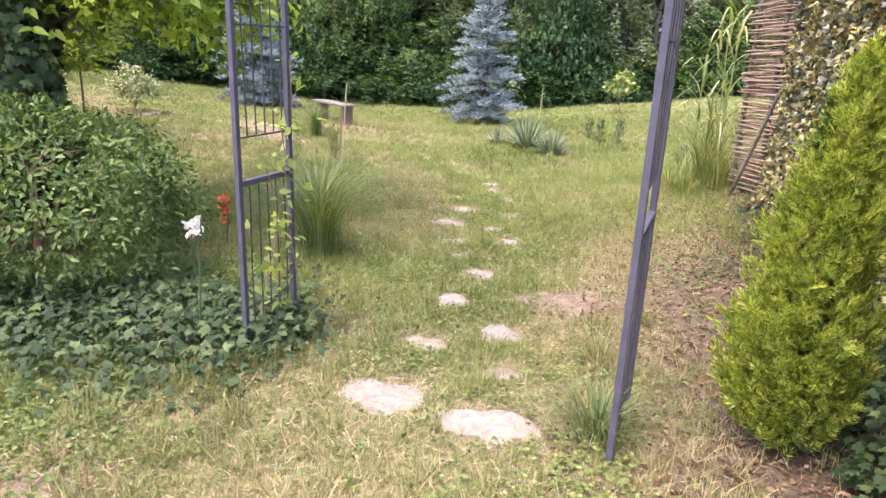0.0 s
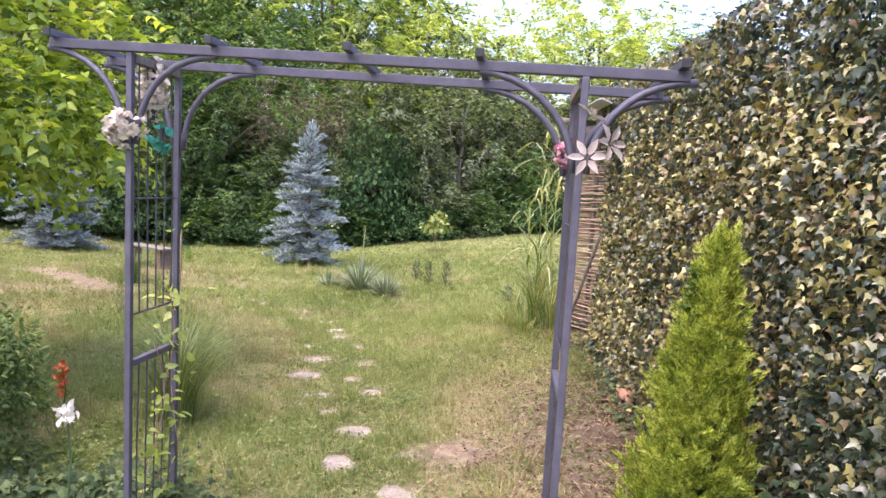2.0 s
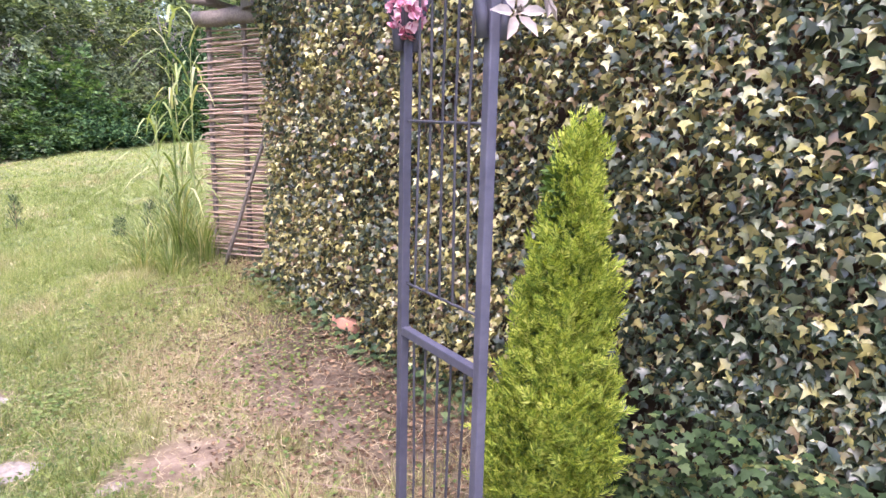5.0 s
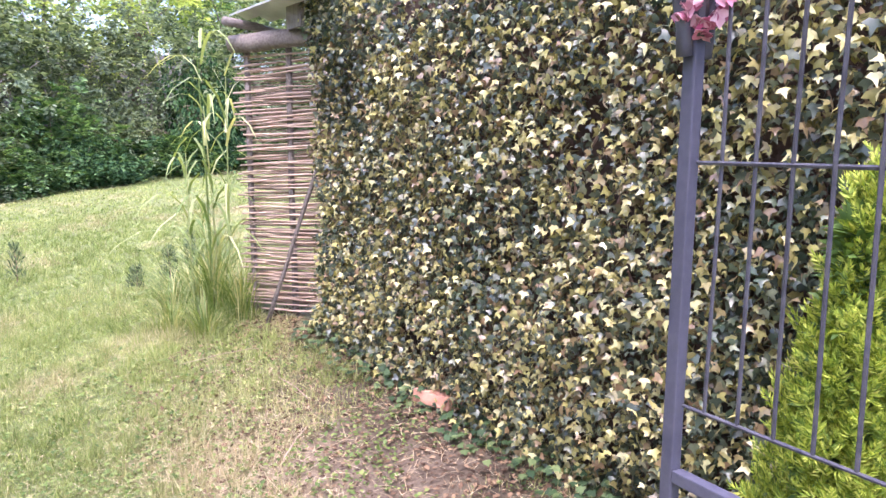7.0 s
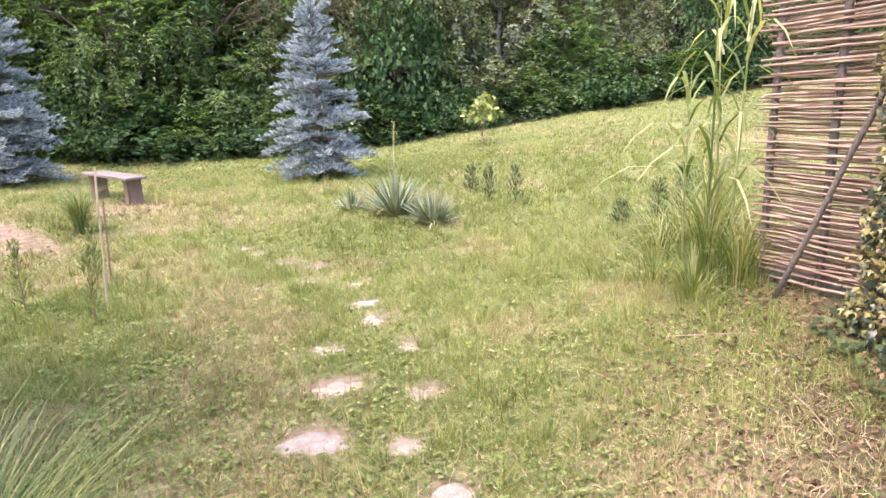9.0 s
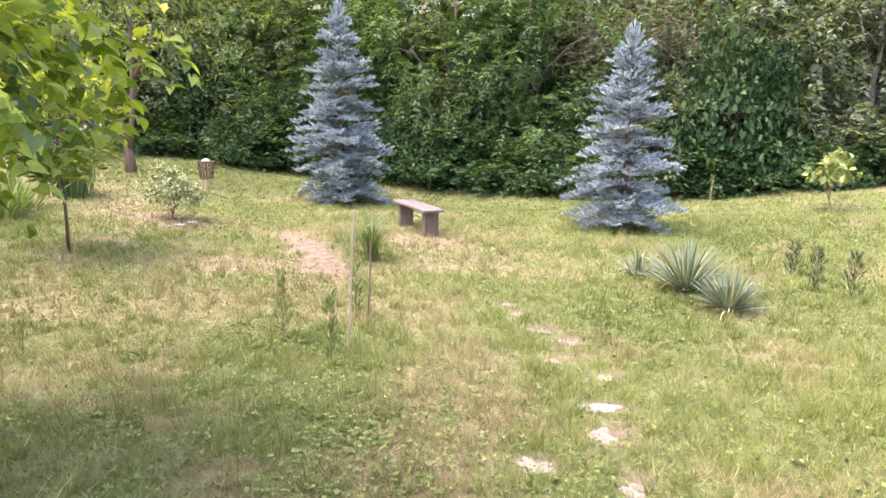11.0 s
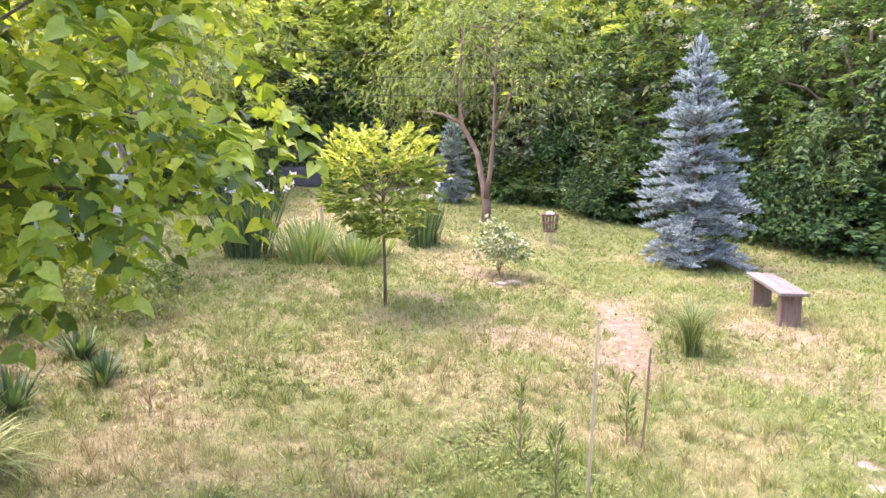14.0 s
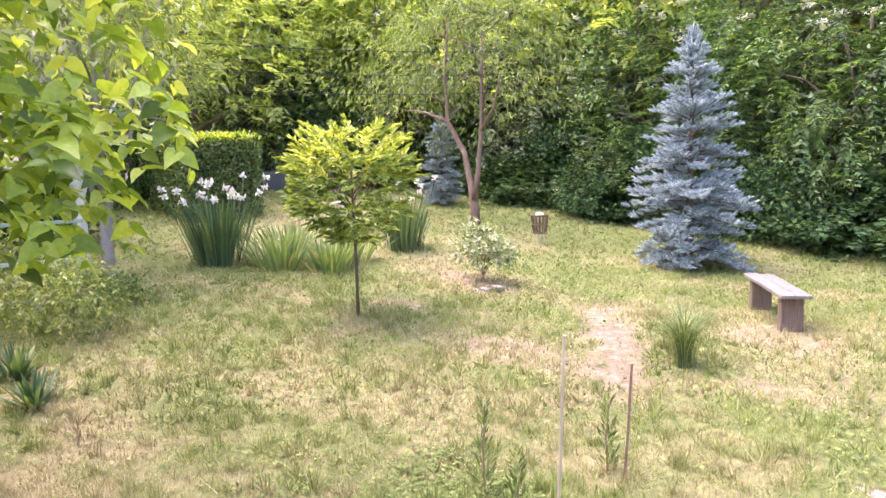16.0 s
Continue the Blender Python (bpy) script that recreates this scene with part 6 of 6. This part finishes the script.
for x, y, r, h, mat, lab in ((-8.95, 7.3, 0.10, 2.3, "limewash", "slender limewashed trunk of a garden tree"), (-7.75, 7.3, 0.085, 2.2, "bark_grey", "slender grey trunk of a garden tree")):
    ob = thing("garden_tree", x, y, gz(x, y), lab + " with yellowish leaves", "tree")
    P, D, C = cloud(200, 16, (0, 0, 3.1), (1.5, 1.4, 1.2), 0.22, 0.45, -0.8, 0.2)
    bm = bmesh.new()
    limbs(bm, (0.05, 0, -0.1), (-0.12, 0.05, h), r, [tuple(c) for c in C[:12]], 9)
    part("trunk", bm, M[mat], ob, smooth=True)
    mesh_part("crown", crown_mesh("crown", P, D, 0.13, M["willow"], "diamond", 0.3, 0.7), ob)
leafy("low_shrub", -6.95, 7.15, "low dark green shrub at the foot of a trunk", "shrub", "", 60, 14, (0, 0, 0.14), (0.30, 0.3, 0.16), 0.05, 0.05, M["privet"], 0, None, None, "oval")
for x, y, s in ((-6.1, 6.55, 1.0), (-6.6, 5.6, 1.15), (-5.9, 5.2, 1.2), (-7.4, 6.3, 1.1)):
    o = leafy("flower_bush", x, y, "tangled grey-green bush with pale lilac flowers", "bush", "bed", 130, 14, (0, 0, 0.35 * s), (0.55 * s, 0.5 * s, 0.40 * s), 0.08, 0.055, M["willow"], 0.012, (0, 0, 0.3), M["twig"], "oval", 0.45, 0.3, -0.8, 0.1, 10)
for x, y, s in ((-5.2, 4.5, 1.2), (-4.6, 4.0, 1.0), (-6.2, 4.3, 1.3), (-4.35, 4.6, 0.6)):
    leafy("leafy_bush", x, y, "tangled green bush in the bed under the tree", "bush", "bed", 200, 14, (0, 0, 0.45 * s), (0.7 * s, 0.6 * s, 0.5 * s), 0.09, 0.075, M["weed"], 0.012, (0, 0, 0.4), M["twig"], "oval", 0.5, 0.4, -0.8, 0.1, 10)
wood_row((under_c, under_d), [(-16.6, 13.9, 1.3, 1.1), (-15.9, 14.9, 1.2, 1.1), (-17.4, 12.2, 1.3, 1.1)], 0.1)
wood_row((under_b,), [(-10.5, 7.0, 0.9, 1.0), (-10.0, 5.2, 1.0, 1.0), (-13.5, 9.5, 1.0, 1.2), (-8.8, 4.6, 1.0, 1.2), (-14.5, 15.5, 1.1, 1.2)], 0.2)
wood_row((tree_c,), [(-13.0, 6.6, 0.75, 1.0), (-11.5, 3.5, 0.8, 1.0), (-15.5, 11.5, 0.8, 1.0), (-8.2, 3.0, 0.6, 1.0), (-17.5, 8.0, 0.9, 1.0), (-18.5, 14.5, 0.9, 1.0)], 0.3)

# young maple at the far edge of the lawn
leafy("maple_sapling", 3.33, 14.35, "small pale green maple sapling at the wood's edge", "sapling", "", 20, 10, (0, 0, 0.62), (0.28, 0.26, 0.28), 0.06, 0.12, M["willow"], 0.014, (0, 0, 0.7), M["twig"], "oval", 0.7, 0.3, -0.8, 0.5, 8)

# flowers behind the privet
for nm, x, y, h, mat, lab in (("red_flower", -1.23, 4.32, 0.30, "petal_red", "orange-red flower spike beside the privet bush"), ("white_flower", -0.72, 2.64, 0.62, "petal_white", "single white bloom on a stem beside the arch")):
    ob = thing(nm, x, y, gz(x, y), lab, "flower")
    bm = bmesh.new()
    tube(bm, [(0, 0, -0.02), (0.02, 0, h * 0.6), (0, 0.01, h)], [0.006, 0.005, 0.004], 5)
    part("stem", bm, M["iris"], ob)
    k = 40 if nm == "red_flower" else 26
    st = 0.05 if nm == "red_flower" else 0.018
    P = np.stack([rng.normal(size=k) * 0.014, rng.normal(size=k) * 0.014, h - 0.05 + rng.normal(size=k) * st], 1)
    mesh_part("petals", leaf_mesh("petals", P, rand_dirs(k), rand_dirs(k), 0.045, 0.034, "oval", M[mat]), ob)

# overhead cables
for k, (z0, z1) in enumerate(((5.2, 5.0), (4.8, 4.6), (4.45, 4.3))):
    bm = bmesh.new()
    a, b = Vector((-13.5, 3.5, z0 - 0.75)), Vector((-6.5, 17.0, z1 - 1.35))
    tube(bm, [a.lerp(b, i / 10) - Vector((0, 0, 0.5 * (1 - (i / 5 - 1) ** 2))) for i in range(11)], 0.006, 5)
    tagged(part("overhead_cable", bm, M["cable"]), "thin black overhead cable", "cable", "overhead cables")


# ---- ivy ----
def ivy_leaves(n, s0, s1):
    """Leaves over the shed wall in rough billows, thinner in places."""
    s, z = rng.uniform(s0, s1, n), rng.uniform(0.0, 1.0, n) ** 0.95 * 2.56 + 0.02
    bulge = 0.10 + 0.10 * value_noise(s, z, 1.6, 21) + 0.06 * value_noise(s, z, 4.0, 22)
    bulge = bulge + 0.10 * np.clip(0.5 - z, 0, 1) + 0.08 * np.clip(z - 2.1, 0, 1)
    o = bulge * (0.45 + 0.6 * rng.random(n))
    gap = value_noise(s, z, 2.6, 23) < 0.13
    keep = ~(gap & (rng.random(n) < 0.75))
    s, z, o = s[keep], z[keep], o[keep]
    U, Nw = np.array(WALL_U), np.array(WALL_N)
    base = np.array(WALL_A) + s[:, None] * U + o[:, None] * Nw
    z = z + ground_z(base[:, 0], base[:, 1]) * np.clip(1 - z, 0, 1)
    P = base + np.stack([0 * z, 0 * z, z], 1)
    m = len(P)
    T = unit(np.array([0, 0, -0.8]) + rng.normal(size=(m, 3)) * 0.6 + Nw * 0.30)
    N = unit(Nw * 0.8 + np.array([0, 0, 0.45]) + rng.normal(size=(m, 3)) * 0.8)
    L = 0.034 * rng.uniform(0.5, 1.5, m) * (1.25 - 0.30 * np.clip(s / 4.0, 0, 1))
    return P, T, N, L, s


ivy = thing("ivy", *WALL_A, "dense yellow-variegated ivy covering the shed wall", "ivy")
iv = np.array(WALL_A)
P, T, N, L, S = ivy_leaves(68000, 0.0, WALL_LEN + 0.05)
near = (S > 2.4) & (S < 4.2) & (P[:, 2] > 0.5) & (P[:, 2] < 1.9)
idx = np.flatnonzero(near)[:280]
rest = np.ones(len(P), bool)
rest[idx] = False
plain = rng.random(len(P)) < 0.62 * np.clip((2.9 - S) / 1.4, 0, 1) + 0.30 * (P[:, 2] > 2.05) + 0.25 * (value_noise(S, P[:, 2], 1.3, 29) > 0.66)
for nm, sel, mt, lab in (("golden_foliage", rest & ~plain, "ivy", "yellow-variegated leaves"), ("green_foliage", rest & plain, "ivy_green", "plain dark green leaves")):
    ob = mesh_part(nm, leaf_mesh(nm, P[sel] - iv, T[sel], N[sel], L[sel], L[sel] * 1.0, "ivy_small", M[mt]), ivy, lab)
    tagged(ob, kind="stuff")
bm = bmesh.new()
for k in range(60):
    s = random.uniform(0.1, WALL_LEN - 0.05)
    z0 = random.uniform(0, 1.2)
    pts = []
    for i in range(6):
        p = on_wall(s + 0.12 * math.sin(i * 1.3 + k), 0.02 + 0.06 * random.random(), z0 + i * 0.22)
        pts.append(p - WALL_A)
    tube(bm, pts, random.uniform(0.003, 0.009), 5)
part("stem_web", bm, M["twig"], ivy, "bare brown ivy stems")
leaf_one = leaf_mesh("leaf", [(0, 0, 0)], [(1, 0, 0)], [(0, 0, 1)], 1.0, 1.0, "ivy", M["ivy"])
for i in idx:
    t, n_ = Vector(T[i]), Vector(N[i])
    side = n_.cross(t).normalized()
    n_ = t.cross(side)
    m = Matrix((t, side, n_)).transposed().to_4x4() @ Matrix.Diagonal((L[i], L[i], L[i], 1))
    m.translation = Vector(P[i] - iv)
    o = new("leaf", leaf_one)
    o.parent = ivy
    o.matrix_basis = m

# ivy creeping over the ground by the arch
gi = thing("ground_ivy", -1.2, 2.6, gz(-1.2, 2.6), "dark green ivy creeping over the ground by the arch", "ivy")
n = 4800
x, y = rng.normal(size=n) * 0.75 - 1.35, rng.normal(size=n) * 0.34 + 2.75
x, y = np.where(x > -0.3, -0.6 - x, x), y
x2, y2 = rng.normal(size=500) * 0.13 - 0.38, rng.normal(size=500) * 0.13 + 2.72
x, y = np.concatenate([x, x2]), np.concatenate([y, y2])
n = len(x)
P = np.stack([x, y, ground_z(x, y) + 0.02 + 0.13 * rng.random(n) * np.clip(1.2 - np.abs(y - 2.75), 0, 1)], 1) - np.array(gi.matrix_basis.translation)
T = rand_dirs(n) * np.array([1, 1, 0.25]) + np.array([0.1, -0.4, -0.1])
N = np.array([0, -0.25, 1.0]) + rand_dirs(n) * 0.75
L = 0.046 * rng.uniform(0.45, 1.5, n)
upper = np.flatnonzero((P[:, 2] > 0.09) & (y < 2.75))[:240]
rest = np.ones(n, bool)
rest[upper] = False
mesh_part("leaves", leaf_mesh("leaves", P[rest], T[rest], N[rest], L[rest], L[rest], "ivy_small", M["ivy_dark"]), gi)
ground_leaf = leaf_mesh("leaf", [(0, 0, 0)], [(1, 0, 0)], [(0, 0, 1)], 1.0, 1.0, "ivy", M["ivy_dark"])
for i in upper:
    t = Vector(T[i]).normalized()
    side = Vector(N[i]).cross(t).normalized()
    m = Matrix((t, side, t.cross(side))).transposed().to_4x4() @ Matrix.Diagonal((L[i], L[i], L[i], 1))
    m.translation = Vector(P[i])
    o = new("leaf", ground_leaf)
    o.parent = gi
    o.matrix_basis = m
# ivy spilling along the wall's foot
n = 1500
s = np.concatenate([rng.uniform(0.3, WALL_LEN, 700), rng.uniform(1.2, 2.9, 800)])
o = 0.15 + 0.22 * rng.random(n) ** 1.6
B = np.array(WALL_A) + s[:, None] * np.array(WALL_U) + o[:, None] * np.array(WALL_N)
P = B + np.stack([0 * s, 0 * s, ground_z(B[:, 0], B[:, 1]) + 0.02 + np.where(np.arange(n) < 700, 0.10, 0.45) * rng.random(n) ** 1.4], 1) - iv
mesh_part("foot_leaves", leaf_mesh("foot_leaves", P, rand_dirs(n) * np.array([1, 1, 0.3]) + np.array([-0.5, 0, 0]), np.array([-0.4, 0, 1.0]) + rand_dirs(n) * 0.4, 0.045, 0.045, "ivy", M["ivy_dark"]), ivy, "plain green leaves spreading at the wall's foot")

# ---- lawn ----
WALKED = np.array([(0.6, -0.3), (0.1, 0.2), (-0.15, 1.0), (-0.05, 1.7), (0.4, 2.4), (0.75, 3.2), (0.95, 4.2), (0.85, 5.2)])


def path_distance(x, y):
    d = np.full(len(x), 1e9)
    for a, b in zip(WALKED, WALKED[1:]):
        ab = b - a
        t = np.clip(((x - a[0]) * ab[0] + (y - a[1]) * ab[1]) / ab.dot(ab), 0, 1)
        d = np.minimum(d, np.hypot(x - a[0] - t * ab[0], y - a[1] - t * ab[1]))
    return d


def sow(n, x0, x1, y0, y1, d0, d1, tufts):
    """Places for grass in a band round the walked line, gathered in tufts, off the stones and bare earth."""
    k = n // tufts
    x, y = rng.uniform(x0, x1, k), rng.uniform(y0, y1, k)
    d = path_distance(x, y)
    ok = (d >= d0) & (d < d1)
    x, y = np.repeat(x[ok], tufts), np.repeat(y[ok], tufts)
    x, y = x + rng.normal(size=len(x)) * 0.022, y + rng.normal(size=len(y)) * 0.022
    dr, ba = turf_fields(x, y)
    ok = rng.random(len(x)) > ba * 1.15
    edge = WALL_A.x + (y - WALL_A.y) * WALL_U.x / WALL_U.y - 0.12
    ok &= (x < edge) | (y > WALL_B.y)
    for sx, sy, rx, ry in STONES:
        ok &= ((x - sx) / rx) ** 2 + ((y - sy) / ry) ** 2 > (0.45 if sy < 4.9 else 0.15) + 0.5 * rng.random(len(x))
    return x[ok], y[ok], dr[ok]


def blades(x, y, dr, ln, wd, lean):
    n = len(x)
    a = rng.random(n) * 6.283
    th = rng.random(n) * lean
    T = np.stack([np.cos(a) * np.sin(th), np.sin(a) * np.sin(th), np.cos(th)], 1)
    S = rand_dirs(n)
    L = ln * rng.uniform(0.45, 1.35, n)
    P = np.stack([x, y, ground_z(x, y) - 0.004], 1)
    V, F = leaf_verts(P, T, S, L, wd * rng.uniform(0.7, 1.3, n), "tri")
    dd = np.clip(dr + rng.normal(size=n) * 0.22, 0, 1)
    lush = np.clip(0.66 + 1.2 * (0.5 * value_noise(x, y, 0.9, 41) + 0.5 * value_noise(x, y, 3.1, 42) - 0.5) + rng.normal(size=n) * 0.12, 0, 1)
    return V, F, np.repeat(dd, 3), np.repeat(lush, 3)


VS, FS, DS, TS, off = [], [], [], [], 0
for n, x0, x1, y0, y1, d0, d1, tf, ln, wd, lean in (
        (225000, -2.6, 2.6, 0.4, 7.4, 0.0, 2.3, 6, 0.045, 0.0048, 1.3),
        (74000, -2.6, 3.2, 0.8, 8.0, 0.0, 3.2, 26, 0.075, 0.0046, 1.15),
        (34000, -2.4, 2.6, 0.8, 9.0, 0.0, 3.4, 40, 0.125, 0.0046, 1.05),
        (40000, -8, 5, 4.0, 14.0, 2.6, 8.5, 34, 0.13, 0.0075, 1.1),
        (60000, -6, 4, 4.0, 13.0, 3.2, 7.5, 24, 0.085, 0.008, 1.1),
        (330000, -5.0, 5.5, 0.4, 10.0, 2.3, 4.8, 6, 0.042, 0.0065, 1.2),
        (360000, -10, 9, 2.0, 14.5, 4.8, 9.5, 5, 0.045, 0.012, 1.1),
        (260000, -16, 16, 3.0, 23.0, 9.5, 22.0, 5, 0.050, 0.020, 1.0)):
    x, y, dr = sow(n, x0, x1, y0, y1, d0, d1, tf)
    V, F, D, lush = blades(x, y, dr, ln, wd, lean)
    VS.append(V), FS.append(F + off), DS.append(D), TS.append(lush)
    off += len(V)
grass = new("grass", np_mesh("grass", np.concatenate(VS), np.concatenate(FS), M["blades"], {"dry": np.concatenate(DS), "tone": np.concatenate(TS)}))
tagged(grass, "short patchy lawn grass, green mixed with straw", "grass", kind="stuff")


# broad-leaved weeds and clover among the grass
def weeds(name, n, regions, size, mat, label):
    X, Y = [], []
    for cx, cy, rx, ry, share in regions:
        k = int(n * share)
        X.append(cx + rng.normal(size=k) * rx), Y.append(cy + rng.normal(size=k) * ry)
    x, y = np.concatenate(X), np.concatenate(Y)
    pick = value_noise(x, y, 2.2, 31) + 0.3 * rng.random(len(x)) > 0.55
    for sx, sy, rx, ry in STONES:
        pick &= ((x - sx) / rx) ** 2 + ((y - sy) / ry) ** 2 > 0.9
    x, y = x[pick], y[pick]
    k = len(x)
    P = np.stack([x, y, ground_z(x, y) + 0.004 + 0.03 * rng.random(k)], 1)
    T = rand_dirs(k) * np.array([1, 1, 0.3]) + np.array([0, 0, 0.15])
    L = size * rng.uniform(0.6, 1.4, k)
    ob = new(name, leaf_mesh(name, P, T, np.array([0, 0, 1.0]) + 0.35 * rand_dirs(k), L, L * 0.75, "diamond", mat))
    tagged(ob, label, "weeds", kind="stuff")


weeds("weeds", 26000, [(0.3, 3.9, 0.6, 0.8, 0.22), (-0.95, 1.9, 0.35, 0.3, 0.12), (-0.2, 2.2, 0.6, 0.4, 0.06), (0.4, 5.6, 0.8, 1.2, 0.12), (1.9, 4.4, 0.5, 0.8, 0.1), (2.2, 3.3, 0.35, 0.9, 0.04), (0.2, 8.5, 1.5, 1.5, 0.12), (-1.2, 5.6, 0.7, 0.9, 0.12)], 0.024, M["weed"], "low clover and plantain leaves among the grass")
weeds("meadow_weeds", 24000, [(-3, 9.5, 2.5, 2.2, 0.4), (0, 13, 4, 1.8, 0.3), (-5, 13.5, 2, 1.5, 0.2), (2.5, 8, 1.2, 2, 0.1)], 0.030, M["weed"], "low broad weeds among the lawn grass")

# clover in patches, three leaflets to a stalk
def clover(n, x0, x1, y0, y1, size, level, seed):
    x, y = rng.uniform(x0, x1, n), rng.uniform(y0, y1, n)
    dense = 0.55 * value_noise(x, y, 0.8, seed) + 0.45 * value_noise(x, y, 2.7, seed + 1)
    dr, ba = turf_fields(x, y)
    ok = (dense + 0.10 * rng.normal(size=n) - 0.10 * dr > level + 0.10 * np.clip(y - 4.2, 0, 1.5) + 0.12 * np.clip(2.3 - y, 0, 1)) & (rng.random(n) > ba * 1.2)
    ok &= (x < WALL_A.x + (y - WALL_A.y) * WALL_U.x / WALL_U.y - 0.3) | (y > WALL_B.y + 0.8)
    for sx, sy, rx, ry in STONES:
        ok &= ((x - sx) / rx) ** 2 + ((y - sy) / ry) ** 2 > 0.9
    x, y = x[ok], y[ok]
    k = len(x)
    top = np.stack([x, y, ground_z(x, y) + 0.012 + 0.035 * rng.random(k)], 1)
    a = rng.random(k)[:, None] * 6.283 + np.array([0, 2.09, 4.19])[None]
    T = np.stack([np.cos(a), np.sin(a), 0.1 + 0.25 * rng.random(a.shape)], 2).reshape(-1, 3)
    N = np.repeat(np.array([0, 0, 1.0]) + 0.4 * rand_dirs(k), 3, axis=0)
    L = np.repeat(size * rng.uniform(0.6, 1.35, k), 3)
    return leaf_mesh("clover", np.repeat(top, 3, axis=0), T, N, L, L * 0.95, "diamond", M["clover"])


tagged(new("clover", clover(64000, -2.4, 2.4, 1.0, 7.6, 0.0145, 0.52, 61)), "dark green clover spreading in patches through the lawn", "clover", kind="stuff")
tagged(new("meadow_clover", clover(26000, -7.5, 3.5, 5.5, 15.0, 0.020, 0.46, 64)), "green clover patches in the far lawn", "clover", kind="stuff")

# straw and dead stalks lying about
n = 13000
reg = [(0.1, 1.4, 1.0, 0.5), (1.5, 3.4, 0.45, 1.0), (1.8, 4.6, 0.6, 0.8), (-0.1, 2.5, 0.55, 0.6), (0.3, 3.6, 0.7, 1.2)]
xs, ys = [], []
for cx, cy, rx, ry in reg:
    xs.append(cx + rng.normal(size=n // 5) * rx), ys.append(cy + rng.normal(size=n // 5) * ry)
x, y = np.concatenate(xs), np.concatenate(ys)
n = len(x)
P = np.stack([x, y, ground_z(x, y) + 0.012 + 0.02 * rng.random(n)], 1)
straw = new("straw", leaf_mesh("straw", P, rand_dirs(n) * np.array([1, 1, 0.18]), np.array([0, 0, 1.0]) + 0.3 * rand_dirs(n), 0.08 * rng.uniform(0.3, 1.3, n), 0.0020, "sword", M["dead"]))
tagged(straw, "dry straw and dead stalks lying on the lawn", "straw", kind="stuff")

# long dry stalks dropped along the ivy
for x, y, ln, turn in ((1.95, 4.25, 0.45, 20), (2.25, 4.75, 0.4, 75), (2.3, 5.4, 0.6, 165), (1.45, 2.75, 0.45, 110)):
    ob = thing("dry_stalk", x, y, gz(x, y), "long dry straw-coloured stalk lying in the grass", "dry stalk", "dry stalks by the ivy", turn)
    bm = bmesh.new()
    tube(bm, [(-ln / 2, 0, 0.015), (-ln / 6, 0.05 * ln, 0.05), (ln / 5, 0.10 * ln, 0.055), (ln / 2, 0.0, 0.02)], [0.0026, 0.0024, 0.002, 0.0015], 5)
    part("stem", bm, M["stick"], ob)

# brown leaf litter on the bare strip along the ivy and under the thuja
n = 9000
y = rng.uniform(1.2, 5.8, n)
x = WALL_A.x + (y - WALL_A.y) * WALL_U.x / WALL_U.y - 0.15 - 1.25 * rng.random(n) ** 1.5
x, y = x + rng.normal(size=n) * 0.05, y + rng.normal(size=n) * 0.05
P = np.stack([x, y, ground_z(x, y) + 0.006 + 0.012 * rng.random(n)], 1)
L = 0.026 * rng.uniform(0.4, 1.5, n)
litter = new("leaf_litter", leaf_mesh("leaf_litter", P, rand_dirs(n) * np.array([1, 1, 0.3]), np.array([0, 0, 1.0]) + 0.5 * rand_dirs(n), L, L * 0.6, "diamond", M["litter"]))
tagged(litter, "brown fallen leaves on bare earth along the ivy", "leaf litter", kind="stuff")
